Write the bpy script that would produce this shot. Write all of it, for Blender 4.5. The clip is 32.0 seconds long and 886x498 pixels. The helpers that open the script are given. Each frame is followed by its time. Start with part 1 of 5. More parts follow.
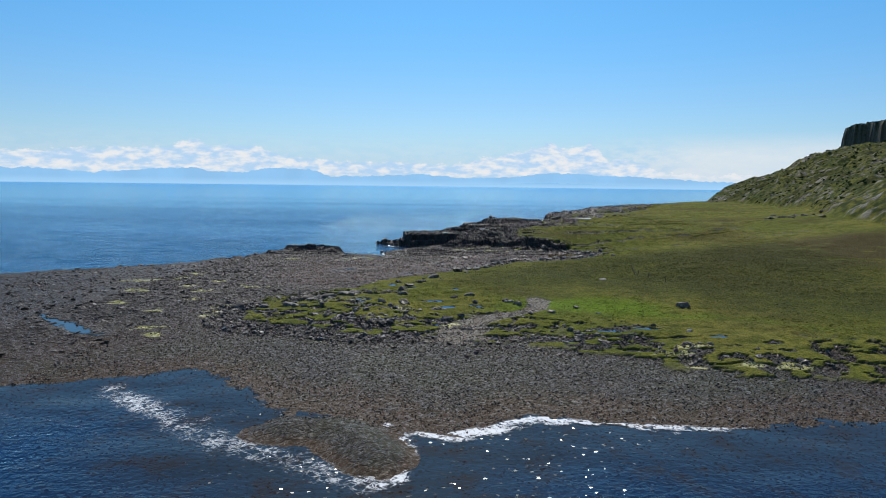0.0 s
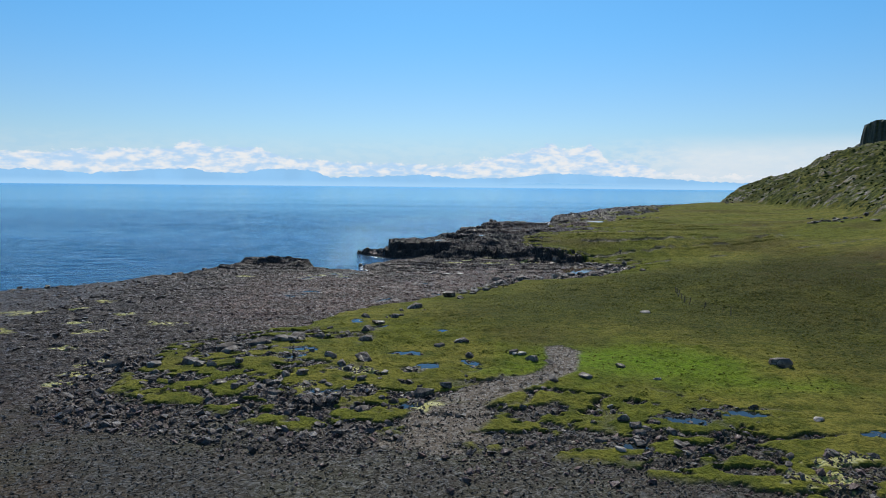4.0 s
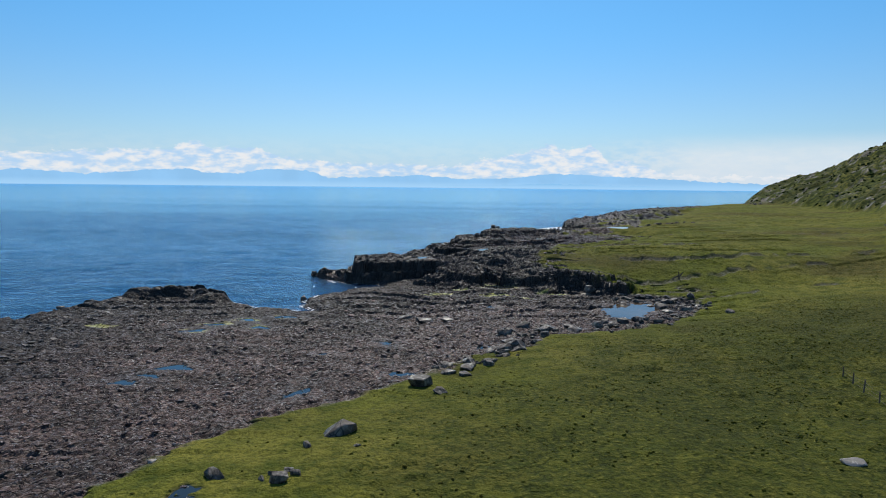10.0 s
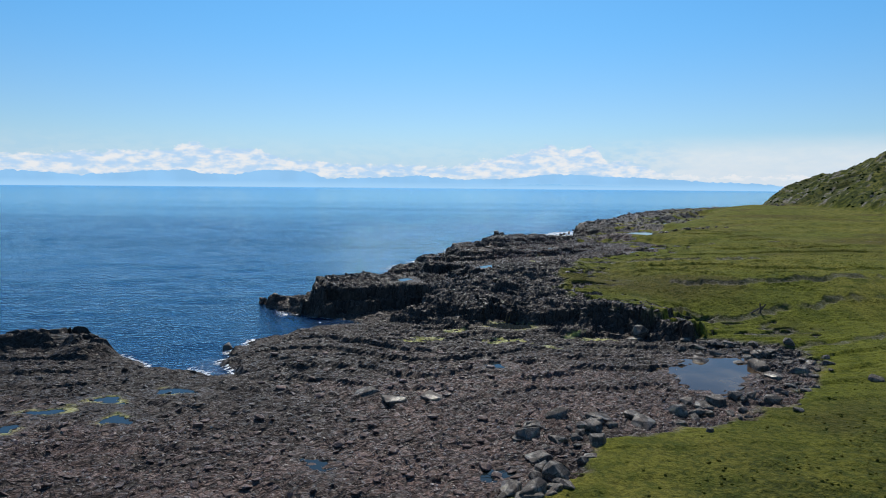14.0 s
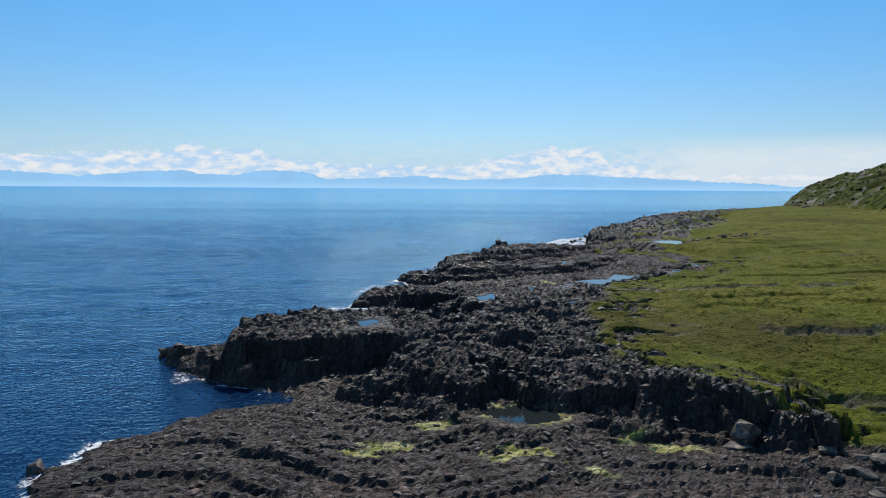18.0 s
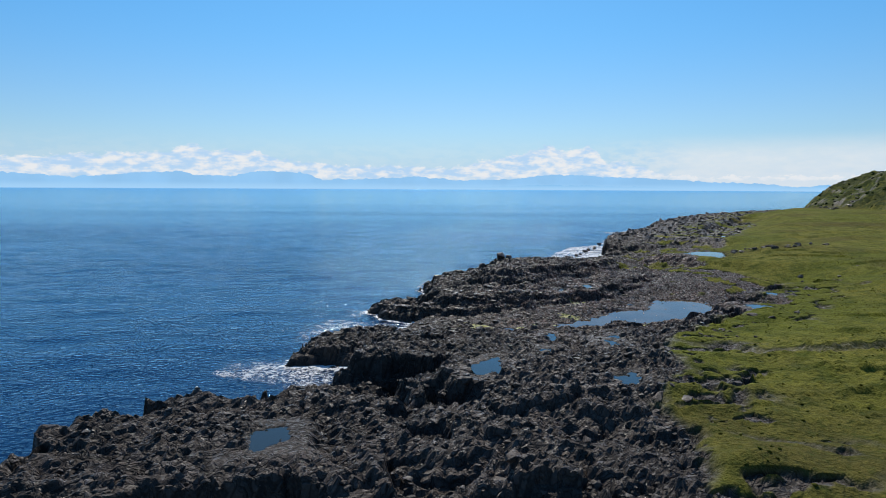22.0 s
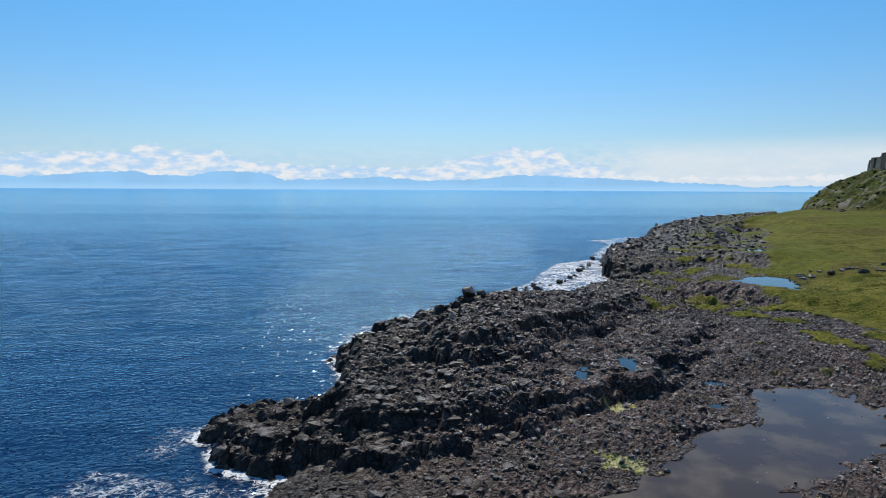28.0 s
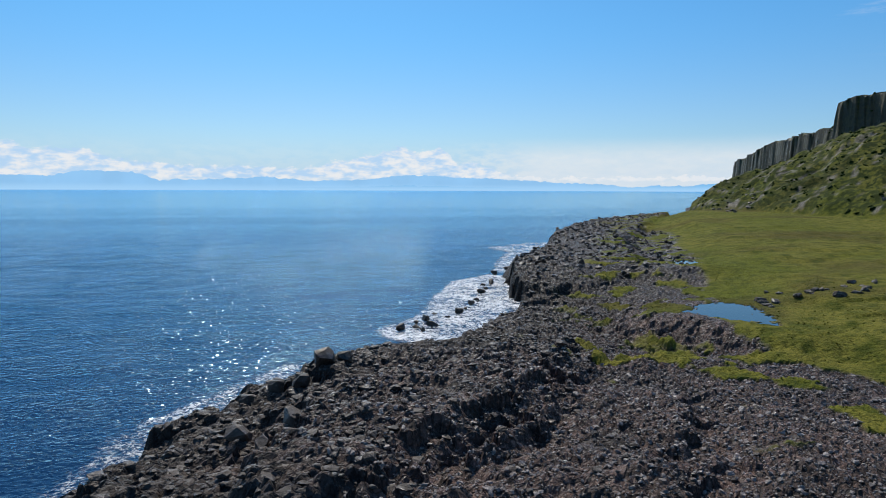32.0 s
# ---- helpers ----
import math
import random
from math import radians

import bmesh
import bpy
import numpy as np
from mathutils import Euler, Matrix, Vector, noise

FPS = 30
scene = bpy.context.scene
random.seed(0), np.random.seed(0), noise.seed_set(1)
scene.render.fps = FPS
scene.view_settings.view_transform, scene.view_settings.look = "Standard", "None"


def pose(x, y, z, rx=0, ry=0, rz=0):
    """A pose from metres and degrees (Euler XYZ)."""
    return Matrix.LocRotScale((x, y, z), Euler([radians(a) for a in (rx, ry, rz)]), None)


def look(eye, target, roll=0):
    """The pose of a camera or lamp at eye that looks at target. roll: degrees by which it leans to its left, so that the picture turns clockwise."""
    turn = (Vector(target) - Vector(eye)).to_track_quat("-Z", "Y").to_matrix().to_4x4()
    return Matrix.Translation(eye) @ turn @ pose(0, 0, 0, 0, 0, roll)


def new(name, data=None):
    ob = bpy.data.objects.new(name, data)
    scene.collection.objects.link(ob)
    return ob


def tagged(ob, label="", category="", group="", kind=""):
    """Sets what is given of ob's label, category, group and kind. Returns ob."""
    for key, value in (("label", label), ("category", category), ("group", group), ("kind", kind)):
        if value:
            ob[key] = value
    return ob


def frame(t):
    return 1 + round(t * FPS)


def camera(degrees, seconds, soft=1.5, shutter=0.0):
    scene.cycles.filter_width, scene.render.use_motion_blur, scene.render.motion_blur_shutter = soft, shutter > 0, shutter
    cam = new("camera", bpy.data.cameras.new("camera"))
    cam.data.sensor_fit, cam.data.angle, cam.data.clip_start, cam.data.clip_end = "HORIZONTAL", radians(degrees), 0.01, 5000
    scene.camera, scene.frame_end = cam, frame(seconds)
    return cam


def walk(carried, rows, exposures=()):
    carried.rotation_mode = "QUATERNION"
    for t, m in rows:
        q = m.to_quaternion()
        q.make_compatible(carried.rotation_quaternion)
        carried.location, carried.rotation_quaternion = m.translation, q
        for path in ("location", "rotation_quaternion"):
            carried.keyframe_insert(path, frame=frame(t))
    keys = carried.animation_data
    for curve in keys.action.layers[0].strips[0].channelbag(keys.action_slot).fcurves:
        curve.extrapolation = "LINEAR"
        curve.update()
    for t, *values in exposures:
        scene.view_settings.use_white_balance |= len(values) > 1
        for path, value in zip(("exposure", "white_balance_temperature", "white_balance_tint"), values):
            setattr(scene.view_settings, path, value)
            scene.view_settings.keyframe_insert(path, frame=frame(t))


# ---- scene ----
cam = camera(68.0, 32.0, soft=1.0)
PATH = [
    (0, (1.179, -0.216, 21.827), (1.137, 1.774, 21.632), 0.7),
    (1, (1.546, 8.62, 21.6), (1.503, 10.61, 21.406), 0.6),
    (2, (1.968, 17.981, 21.459), (1.925, 19.971, 21.265), 0.7),
    (2.5, (2.229, 22.523, 21.389), (2.185, 24.513, 21.196), 0.6),
    (4.5, (3.078, 40.38, 21.51), (3.034, 42.37, 21.317), 0.6),
    (5, (3.237, 45.147, 21.452), (3.193, 47.137, 21.259), 0.6),
    (6, (3.51, 54.226, 21.261), (3.466, 56.216, 21.069), 0.6),
    (7, (3.827, 63.38, 21.124), (3.783, 65.371, 20.932), 0.6),
    (8, (4.253, 72.507, 20.937), (4.208, 74.497, 20.745), 0.5),
    (9, (4.592, 81.888, 20.715), (4.547, 83.879, 20.524), 0.6),
    (10, (4.917, 90.995, 20.689), (4.873, 92.985, 20.498), 0.6),
    (11, (5.075, 100.04, 20.569), (5.03, 102.03, 20.379), 0.5),
    (12, (5.252, 109.214, 20.488), (5.209, 111.204, 20.298), 0.5),
    (13, (5.443, 118.432, 20.393), (5.4, 120.422, 20.204), 0.5),
    (14, (5.72, 127.597, 20.332), (5.677, 129.587, 20.143), 0.5),
    (14.5, (5.908, 132.123, 20.363), (5.867, 134.113, 20.174), 0.6),
    (16.5, (6.726, 148.941, 20.486), (6.683, 150.932, 20.297), 0.5),
    (17, (6.992, 153.388, 20.488), (6.948, 155.379, 20.299), 0.4),
    (18, (7.265, 162.315, 20.431), (7.221, 164.306, 20.243), 0.4),
    (19, (7.639, 171.009, 20.449), (7.595, 173.0, 20.262), 0.4),
    (20, (8.036, 179.854, 20.469), (7.992, 181.845, 20.282), 0.4),
    (21, (8.304, 188.918, 20.387), (8.26, 190.909, 20.2), 0.4),
    (22, (8.691, 197.826, 20.44), (8.651, 199.817, 20.254), 0.3),
    (23, (9.009, 207.107, 20.362), (8.983, 209.099, 20.176), 0.3),
    (24, (9.355, 216.152, 20.3), (9.35, 218.143, 20.114), 0.3),
    (25, (9.875, 224.957, 20.295), (9.892, 226.949, 20.109), 0.3),
    (25.5, (10.128, 229.275, 20.243), (10.156, 231.267, 20.058), 0.3),
    (27.5, (11.616, 247.594, 19.977), (11.679, 249.584, 19.793), 0.3),
    (28, (12.02, 252.024, 19.908), (12.085, 254.014, 19.724), 0.3),
    (28.5, (12.47, 256.421, 19.841), (12.536, 258.411, 19.657), 0.3),
    (29, (12.966, 260.722, 19.872), (13.071, 262.711, 19.69), 0.3),
    (29.5, (13.499, 264.998, 19.851), (13.67, 266.982, 19.669), 0.3),
    (30, (13.976, 269.054, 19.984), (14.204, 271.032, 19.802), 0.2),
    (30.5, (14.755, 273.157, 20.039), (15.029, 275.13, 19.857), 0.2),
    (31, (15.611, 277.284, 20.064), (15.931, 279.249, 19.882), 0.2),
    (31.5, (16.597, 281.315, 20.134), (16.96, 283.273, 19.952), 0.2),
    (32, (17.54, 285.509, 20.144), (17.936, 287.461, 19.962), 0.2),
]
walk(cam, [(t, look(eye, aim, roll)) for t, eye, aim, roll in PATH])

# ---- light ----
SUN_AZ, SUN_EL = radians(-1.0), radians(47.0)      # azimuth from +y towards +x, elevation
sun_way = Vector((math.sin(SUN_AZ) * math.cos(SUN_EL), math.cos(SUN_AZ) * math.cos(SUN_EL), math.sin(SUN_EL)))
sun = new("sun", bpy.data.lights.new("sun", "SUN"))
sun.data.energy, sun.data.angle, sun.data.color = 4.0, radians(0.53), (1.0, 0.93, 0.82)
sun.matrix_world = look((0, 0, 400), Vector((0, 0, 400)) - sun_way)
scene.view_settings.exposure = 0.0


class Nodes:
    """Short-hand for building a node tree."""

    def __init__(self, tree):
        self.tree = tree
        tree.nodes.clear()

    def add(self, kind, **settings):
        node = self.tree.nodes.new(kind)
        for key, value in settings.items():
            setattr(node, key, value)
        return node

    def link(self, a, b):
        self.tree.links.new(a, b)

    def put(self, socket, value):
        if isinstance(value, bpy.types.NodeSocket):
            self.link(value, socket)
        elif isinstance(value, (tuple, list)) and len(value) == 3 and socket.type == "RGBA":
            socket.default_value = (*value, 1)
        else:
            socket.default_value = value

    def math(self, op, a, b=0.0, c=0.0, clamp=False):
        n = self.add("ShaderNodeMath", operation=op, use_clamp=clamp)
        for socket, v in zip(n.inputs, (a, b, c)):
            self.put(socket, v)
        return n.outputs[0]

    def mix(self, f, a, b, blend="MIX"):
        n = self.add("ShaderNodeMix", data_type="RGBA", blend_type=blend)
        self.put(n.inputs[0], f), self.put(n.inputs[6], a), self.put(n.inputs[7], b)
        return n.outputs[2]

    def noise(self, vec, scale, detail=4.0, rough=0.55, out=0, distort=0.0):
        n = self.add("ShaderNodeTexNoise")
        if vec is not None:
            self.link(vec, n.inputs["Vector"])
        self.put(n.inputs["Scale"], scale), self.put(n.inputs["Detail"], detail)
        self.put(n.inputs["Roughness"], rough), self.put(n.inputs["Distortion"], distort)
        return n.outputs[out]

    def voronoi(self, vec, scale, feature="F1", out="Distance"):
        n = self.add("ShaderNodeTexVoronoi", feature=feature)
        if vec is not None:
            self.link(vec, n.inputs["Vector"])
        self.put(n.inputs["Scale"], scale)
        return n.outputs[out]

    def ramp(self, f, stops):
        n = self.add("ShaderNodeValToRGB")
        el = n.color_ramp.elements
        while len(el) < len(stops):
            el.new(0.5)
        for e, (p, c) in zip(el, stops):
            e.position = p
            e.color = (*c, 1) if isinstance(c, (tuple, list)) else (c, c, c, 1)
        self.put(n.inputs[0], f)
        return n.outputs[0]

    def range(self, v, a, b, c=0.0, d=1.0, smooth=True):
        n = self.add("ShaderNodeMapRange", interpolation_type="SMOOTHSTEP" if smooth else "LINEAR")
        for k, x in enumerate((v, a, b, c, d)):
            self.put(n.inputs[k], x)
        return n.outputs[0]

    def bump(self, height, strength, distance, normal=None):
        n = self.add("ShaderNodeBump")
        self.put(n.inputs["Strength"], strength), self.put(n.inputs["Distance"], distance), self.put(n.inputs["Height"], height)
        if normal is not None:
            self.link(normal, n.inputs["Normal"])
        return n.outputs[0]

    def split(self, vec):
        n = self.add("ShaderNodeSeparateXYZ")
        self.link(vec, n.inputs[0])
        return n.outputs

    def attr(self, name):
        return self.add("ShaderNodeAttribute", attribute_name=name).outputs["Fac"]

    def position(self):
        return self.add("ShaderNodeNewGeometry").outputs["Position"]

    def combine(self, x, y, z=0.0):
        n = self.add("ShaderNodeCombineXYZ")
        for socket, v in zip(n.inputs, (x, y, z)):
            self.put(socket, v)
        return n.outputs[0]

    def scaled(self, vec, by):
        n = self.add("ShaderNodeVectorMath", operation="MULTIPLY")
        self.link(vec, n.inputs[0])
        n.inputs[1].default_value = by
        return n.outputs[0]

    def surface(self, colour, rough=0.7, normal=None, spec=0.5, metal=0.0, **more):
        p = self.add("ShaderNodeBsdfPrincipled")
        self.put(p.inputs["Base Color"], colour), self.put(p.inputs["Roughness"], rough)
        self.put(p.inputs["Specular IOR Level"], spec), self.put(p.inputs["Metallic"], metal)
        for key, value in more.items():
            self.put(p.inputs[key], value)
        if normal is not None:
            self.link(normal, p.inputs["Normal"])
        return p.outputs[0]

    def finish(self, shader):
        o = self.add("ShaderNodeOutputMaterial")
        self.link(shader, o.inputs["Surface"])


def material(name, maker):
    m = bpy.data.materials.new(name)
    m.use_nodes = True
    maker(Nodes(m.node_tree))
    return m


def build_sky():
    world = bpy.data.worlds.new("sky")
    scene.world = world
    world.use_nodes = True
    n = Nodes(world.node_tree)
    sky = n.add("ShaderNodeTexSky", sky_type="NISHITA", sun_disc=False, sun_elevation=SUN_EL, sun_rotation=SUN_AZ,
                altitude=20.0, air_density=1.0, dust_density=0.4, ozone_density=2.5)
    way = n.add("ShaderNodeTexCoord").outputs["Generated"]
    parts = n.add("ShaderNodeSeparateXYZ")
    n.link(way, parts.inputs[0])
    az = n.math("MULTIPLY", n.math("ARCTAN2", parts.outputs[0], parts.outputs[1]), 57.2958)
    el = n.math("MULTIPLY", n.math("ARCSINE", parts.outputs[2]), 57.2958)
    flat = n.combine(az, n.math("MULTIPLY", el, 1.7), 0.0)
    # how high the cumulus banks stand, by azimuth
    tops = ((-60, 2.2), (-35, 2.2), (-30.8, 2.45), (-26, 2.75), (-23.6, 3.0), (-22.1, 3.6), (-20.6, 3.0), (-17, 3.05), (-15, 2.45), (-10, 1.95),
            (-5.4, 2.0), (-1, 1.75), (1.5, 2.2), (4, 2.75), (6, 3.1), (7.9, 3.75), (9.3, 3.2), (11.3, 3.65), (12.5, 2.5), (15.4, 2.2), (17, 1.2), (60, 1.2))
    top = n.math("MULTIPLY", n.ramp(n.range(az, -60, 60, smooth=False), [((a + 60) / 120, t / 5) for a, t in tops]), 5.0)
    puff = n.math("MULTIPLY_ADD", n.noise(flat, 2.3, 6.0, 0.6), 0.45, n.math("MULTIPLY", n.noise(flat, 0.75, 4.0, 0.5), 0.6))
    edge = n.math("ADD", n.math("SUBTRACT", top, el), n.math("MULTIPLY", n.math("SUBTRACT", puff, 0.5), 1.8))
    body = n.range(edge, 0.0, 0.32)
    body = n.math("MULTIPLY", body, n.range(n.math("ADD", el, n.math("MULTIPLY", n.noise(flat, 0.9, 5.0), 1.6)), 1.0, 1.8))
    wisp = n.noise(n.combine(n.math("MULTIPLY", az, 0.25), el, 3.0), 1.0, 5.0, 0.6)
    veil = n.math("MULTIPLY", n.range(el, 4.6, 2.4), n.range(az, 9.0, 20.0, 0.12, 0.62))
    veil = n.math("MULTIPLY", veil, n.range(wisp, 0.25, 0.65, 0.8, 1.0))
    high = n.math("MULTIPLY", n.range(n.noise(n.combine(n.math("MULTIPLY", az, 0.16), el, 7.0), 0.5, 6.0, 0.65), 0.58, 0.8), n.math("MULTIPLY", n.range(az, 36, 46), n.range(el, 9, 12)))
    haze = n.range(el, 5.5, 0.5, 0.0, 0.75)
    shade = n.noise(n.combine(az, n.math("MULTIPLY", el, 2.4), 5.0), 0.9, 4.0, 0.5)
    white = n.mix(n.math("MULTIPLY", n.range(shade, 0.65, 0.35), n.range(az, 14, 20, 1.0, 0.15)), (0.84, 0.85, 0.87), (0.46, 0.66, 0.90))
    clear = n.add("ShaderNodeBackground")
    tint = n.mix(n.range(el, 3.0, 15.0), (0.64, 0.86, 1.08), (0.45, 0.95, 1.25))
    n.put(clear.inputs[0], n.mix(1.0, sky.outputs[0], tint, "MULTIPLY")), n.put(clear.inputs[1], 0.092)
    pale = n.add("ShaderNodeBackground")
    n.put(pale.inputs[0], (0.50, 0.73, 1.0)), n.put(pale.inputs[1], 0.86)
    cloud = n.add("ShaderNodeBackground")
    n.put(cloud.inputs[0], white), n.put(cloud.inputs[1], 1.0)
    first = n.add("ShaderNodeMixShader")
    n.put(first.inputs[0], haze), n.link(clear.outputs[0], first.inputs[1]), n.link(pale.outputs[0], first.inputs[2])
    last = n.add("ShaderNodeMixShader")
    cover = n.math("MAXIMUM", n.math("MULTIPLY", body, 0.92), n.math("MAXIMUM", veil, n.math("MULTIPLY", high, 0.5)))
    n.put(last.inputs[0], cover), n.link(first.outputs[0], last.inputs[1]), n.link(cloud.outputs[0], last.inputs[2])
    o = n.add("ShaderNodeOutputWorld")
    n.link(last.outputs[0], o.inputs["Surface"])


build_sky()


# ---- noise and plan arithmetic ----
def hash2(ix, iy, seed):
    h = (ix.astype(np.int64) * 374761393 + iy.astype(np.int64) * 668265263 + seed * 974634577) & 0xFFFFFFFF
    h = ((h ^ (h >> 13)) * 1274126177) & 0xFFFFFFFF
    h = ((h ^ (h >> 16)) * 2246822519) & 0xFFFFFFFF
    return ((h ^ (h >> 15)) & 0xFFFFFF) / float(0x1000000)


def value_noise(x, y, seed=0):
    ix, iy = np.floor(x), np.floor(y)
    fx, fy = x - ix, y - iy
    fx, fy = fx * fx * (3 - 2 * fx), fy * fy * (3 - 2 * fy)
    a, b, c, d = (hash2(ix + i, iy + j, seed) for i, j in ((0, 0), (1, 0), (0, 1), (1, 1)))
    return (a + (b - a) * fx) * (1 - fy) + (c + (d - c) * fx) * fy


def fbm(x, y, octaves=4, seed=0, gain=0.5):
    total, amp, norm = 0.0, 1.0, 0.0
    for k in range(octaves):
        total = total + amp * value_noise(x, y, seed + 17 * k)
        norm, amp = norm + amp, amp * gain
        x, y = x * 1.97 * 0.8 - y * 1.97 * 0.6 + 11.3, x * 1.97 * 0.6 + y * 1.97 * 0.8 - 5.1
    return total / norm


def worley(x, y, seed=0):
    """Distance to the nearest cell's edge (roughly), a random number of the cell and the offset from its heart."""
    ix, iy = np.floor(x), np.floor(y)
    f1, f2 = np.full(x.shape, 9.0), np.full(x.shape, 9.0)
    cell, ox, oy = np.zeros(x.shape), np.zeros(x.shape), np.zeros(x.shape)
    for i in (-1, 0, 1):
        for j in (-1, 0, 1):
            cx, cy = ix + i, iy + j
            dx = cx + 0.1 + 0.8 * hash2(cx, cy, seed) - x
            dy = cy + 0.1 + 0.8 * hash2(cx, cy, seed + 1) - y
            d = np.hypot(dx, dy)
            near = d < f1
            f2 = np.where(near, f1, np.minimum(f2, d))
            cell = np.where(near, hash2(cx, cy, seed + 2), cell)
            ox, oy, f1 = np.where(near, -dx, ox), np.where(near, -dy, oy), np.where(near, d, f1)
    return f2 - f1, cell, ox, oy


def step(a, b, v):
    t = np.clip((v - a) / (b - a), 0, 1)
    return t * t * (3 - 2 * t)


def inside(poly, x, y):
    """Signed distance to a polygon's outline, positive inside."""
    far, odd = np.full(x.shape, 1e12), np.zeros(x.shape, bool)
    for (ax, ay), (bx, by) in zip(poly, poly[1:] + poly[:1]):
        ex, ey = bx - ax, by - ay
        t = np.clip(((x - ax) * ex + (y - ay) * ey) / (ex * ex + ey * ey), 0, 1)
        far = np.minimum(far, (x - ax - t * ex) ** 2 + (y - ay - t * ey) ** 2)
        if ay != by:
            odd ^= ((ay > y) != (by > y)) & (x < (bx - ax) * (y - ay) / (by - ay) + ax)
    return np.sqrt(far) * np.where(odd, 1, -1)


def along(line, x, y):
    """Distance to an open line."""
    far = np.full(x.shape, 1e12)
    for (ax, ay), (bx, by) in zip(line, line[1:]):
        ex, ey = bx - ax, by - ay
        t = np.clip(((x - ax) * ex + (y - ay) * ey) / (ex * ex + ey * ey), 0, 1)
        far = np.minimum(far, (x - ax - t * ex) ** 2 + (y - ay - t * ey) ** 2)
    return np.sqrt(far)


# ---- the plan ----
SOUTH_SHORE = [(900, 40), (400, 55), (80, 62), (42, 60), (32, 59), (22, 58), (17, 60), (12, 60), (6, 58), (1, 55), (-4, 56), (-8, 60), (-14, 61), (-20, 63),
               (-25, 70), (-29, 72), (-36, 69), (-46, 66), (-60, 66), (-90, 78), (-130, 110)]
WEST_SHORE = [(-122, 136), (-108, 143), (-99, 149), (-91, 154), (-83, 160), (-76.5, 165), (-70.5, 172), (-64.5, 180), (-60, 187), (-56.5, 194), (-54, 201), (-47, 208), (-42, 210),
              (-34, 203), (-28.3, 198), (-24, 197.4), (-20.3, 195.2), (-17, 195.2), (-19.5, 199), (-21.4, 201.2), (-20.8, 203.2), (-22.9, 206), (-20.7, 208.5), (-21.6, 211.9),
              (-18, 214), (-17.2, 217), (-14.5, 219.3), (-11, 220.6), (-8.5, 222.3), (-9, 224.6), (-14, 226.8), (-19.2, 228.7), (-20.5, 231.5), (-26, 234.3), (-28.2, 238.6), (-24, 238.4)]
COVE_SHORE = [(-20.3, 240), (-17.5, 245), (-12.5, 250), (-9.3, 252.5), (-8.7, 256.6), (-6, 258.9), (-3.4, 261), (-2, 265), (-1.8, 268), (-3.2, 270.4), (-5.2, 270.6), (-9, 270.1), (-11.3, 270.2), (-11.2, 273.5),
              (-9.3, 276.8), (-10.3, 280), (-7, 282), (-6.2, 286), (-1.5, 288.6), (0.6, 289.8), (3, 293), (2.3, 296.2), (-2.7, 297.5), (-3, 301.6), (-5.6, 302.6), (-5.9, 304.6), (-3.6, 306)]
NORTH_SHORE = [(0, 307.4), (3.8, 309.6), (4.1, 313.6), (6.3, 317), (5.8, 318.8), (3.7, 319.8), (2.6, 322.8), (1.2, 328.5), (3, 331.6), (7.4, 338.5), (9.8, 342.5), (9.6, 344.8), (14.7, 348.5), (17.8, 356), (22.3, 361),
               (29, 361.5), (34, 359), (38.5, 362), (36.5, 368), (43, 376), (51.5, 386), (55.5, 404), (57.5, 413), (63, 431), (72, 443), (85, 466), (99, 500), (112, 522), (145, 570),
               (190, 612), (222, 640), (262, 690), (343, 812), (414, 926), (560, 1130), (720, 1390), (860, 1600), (1300, 1700)]
LAND = SOUTH_SHORE + WEST_SHORE + COVE_SHORE + NORTH_SHORE
SKERRY = [(-17, 54), (-14, 57.5), (-10, 59.3), (-6, 58), (-3.5, 55), (-3.2, 50), (-4, 46.5), (-7, 49), (-11, 52)]
GRASS = [(-33, 107), (-33, 113), (-31, 117), (-25, 122), (-20, 127), (-15, 137), (-9, 145), (-3, 152), (3, 157), (7, 165), (15, 170), (17, 176), (30, 181), (38, 188),
         (46, 199), (47, 207), (40, 211), (33, 213), (28, 217), (24, 223), (22, 229), (25, 238), (23, 244), (28, 253), (29, 261), (34, 269), (42, 277), (52, 290),
         (62, 303), (70, 316), (74, 330), (67, 340), (65, 351), (75, 370), (91, 398), (103, 418), (123, 462), (141, 488), (165, 560), (205, 610), (232, 628),
         (420, 640), (900, 700), (900, 66), (60, 71), (45, 73), (35, 73), (27, 76), (22, 80), (14, 83)]
GRASS += [(6, 85.5), (-2, 88.5), (-9, 88.5), (-16, 91), (-25, 94), (-31, 97)]
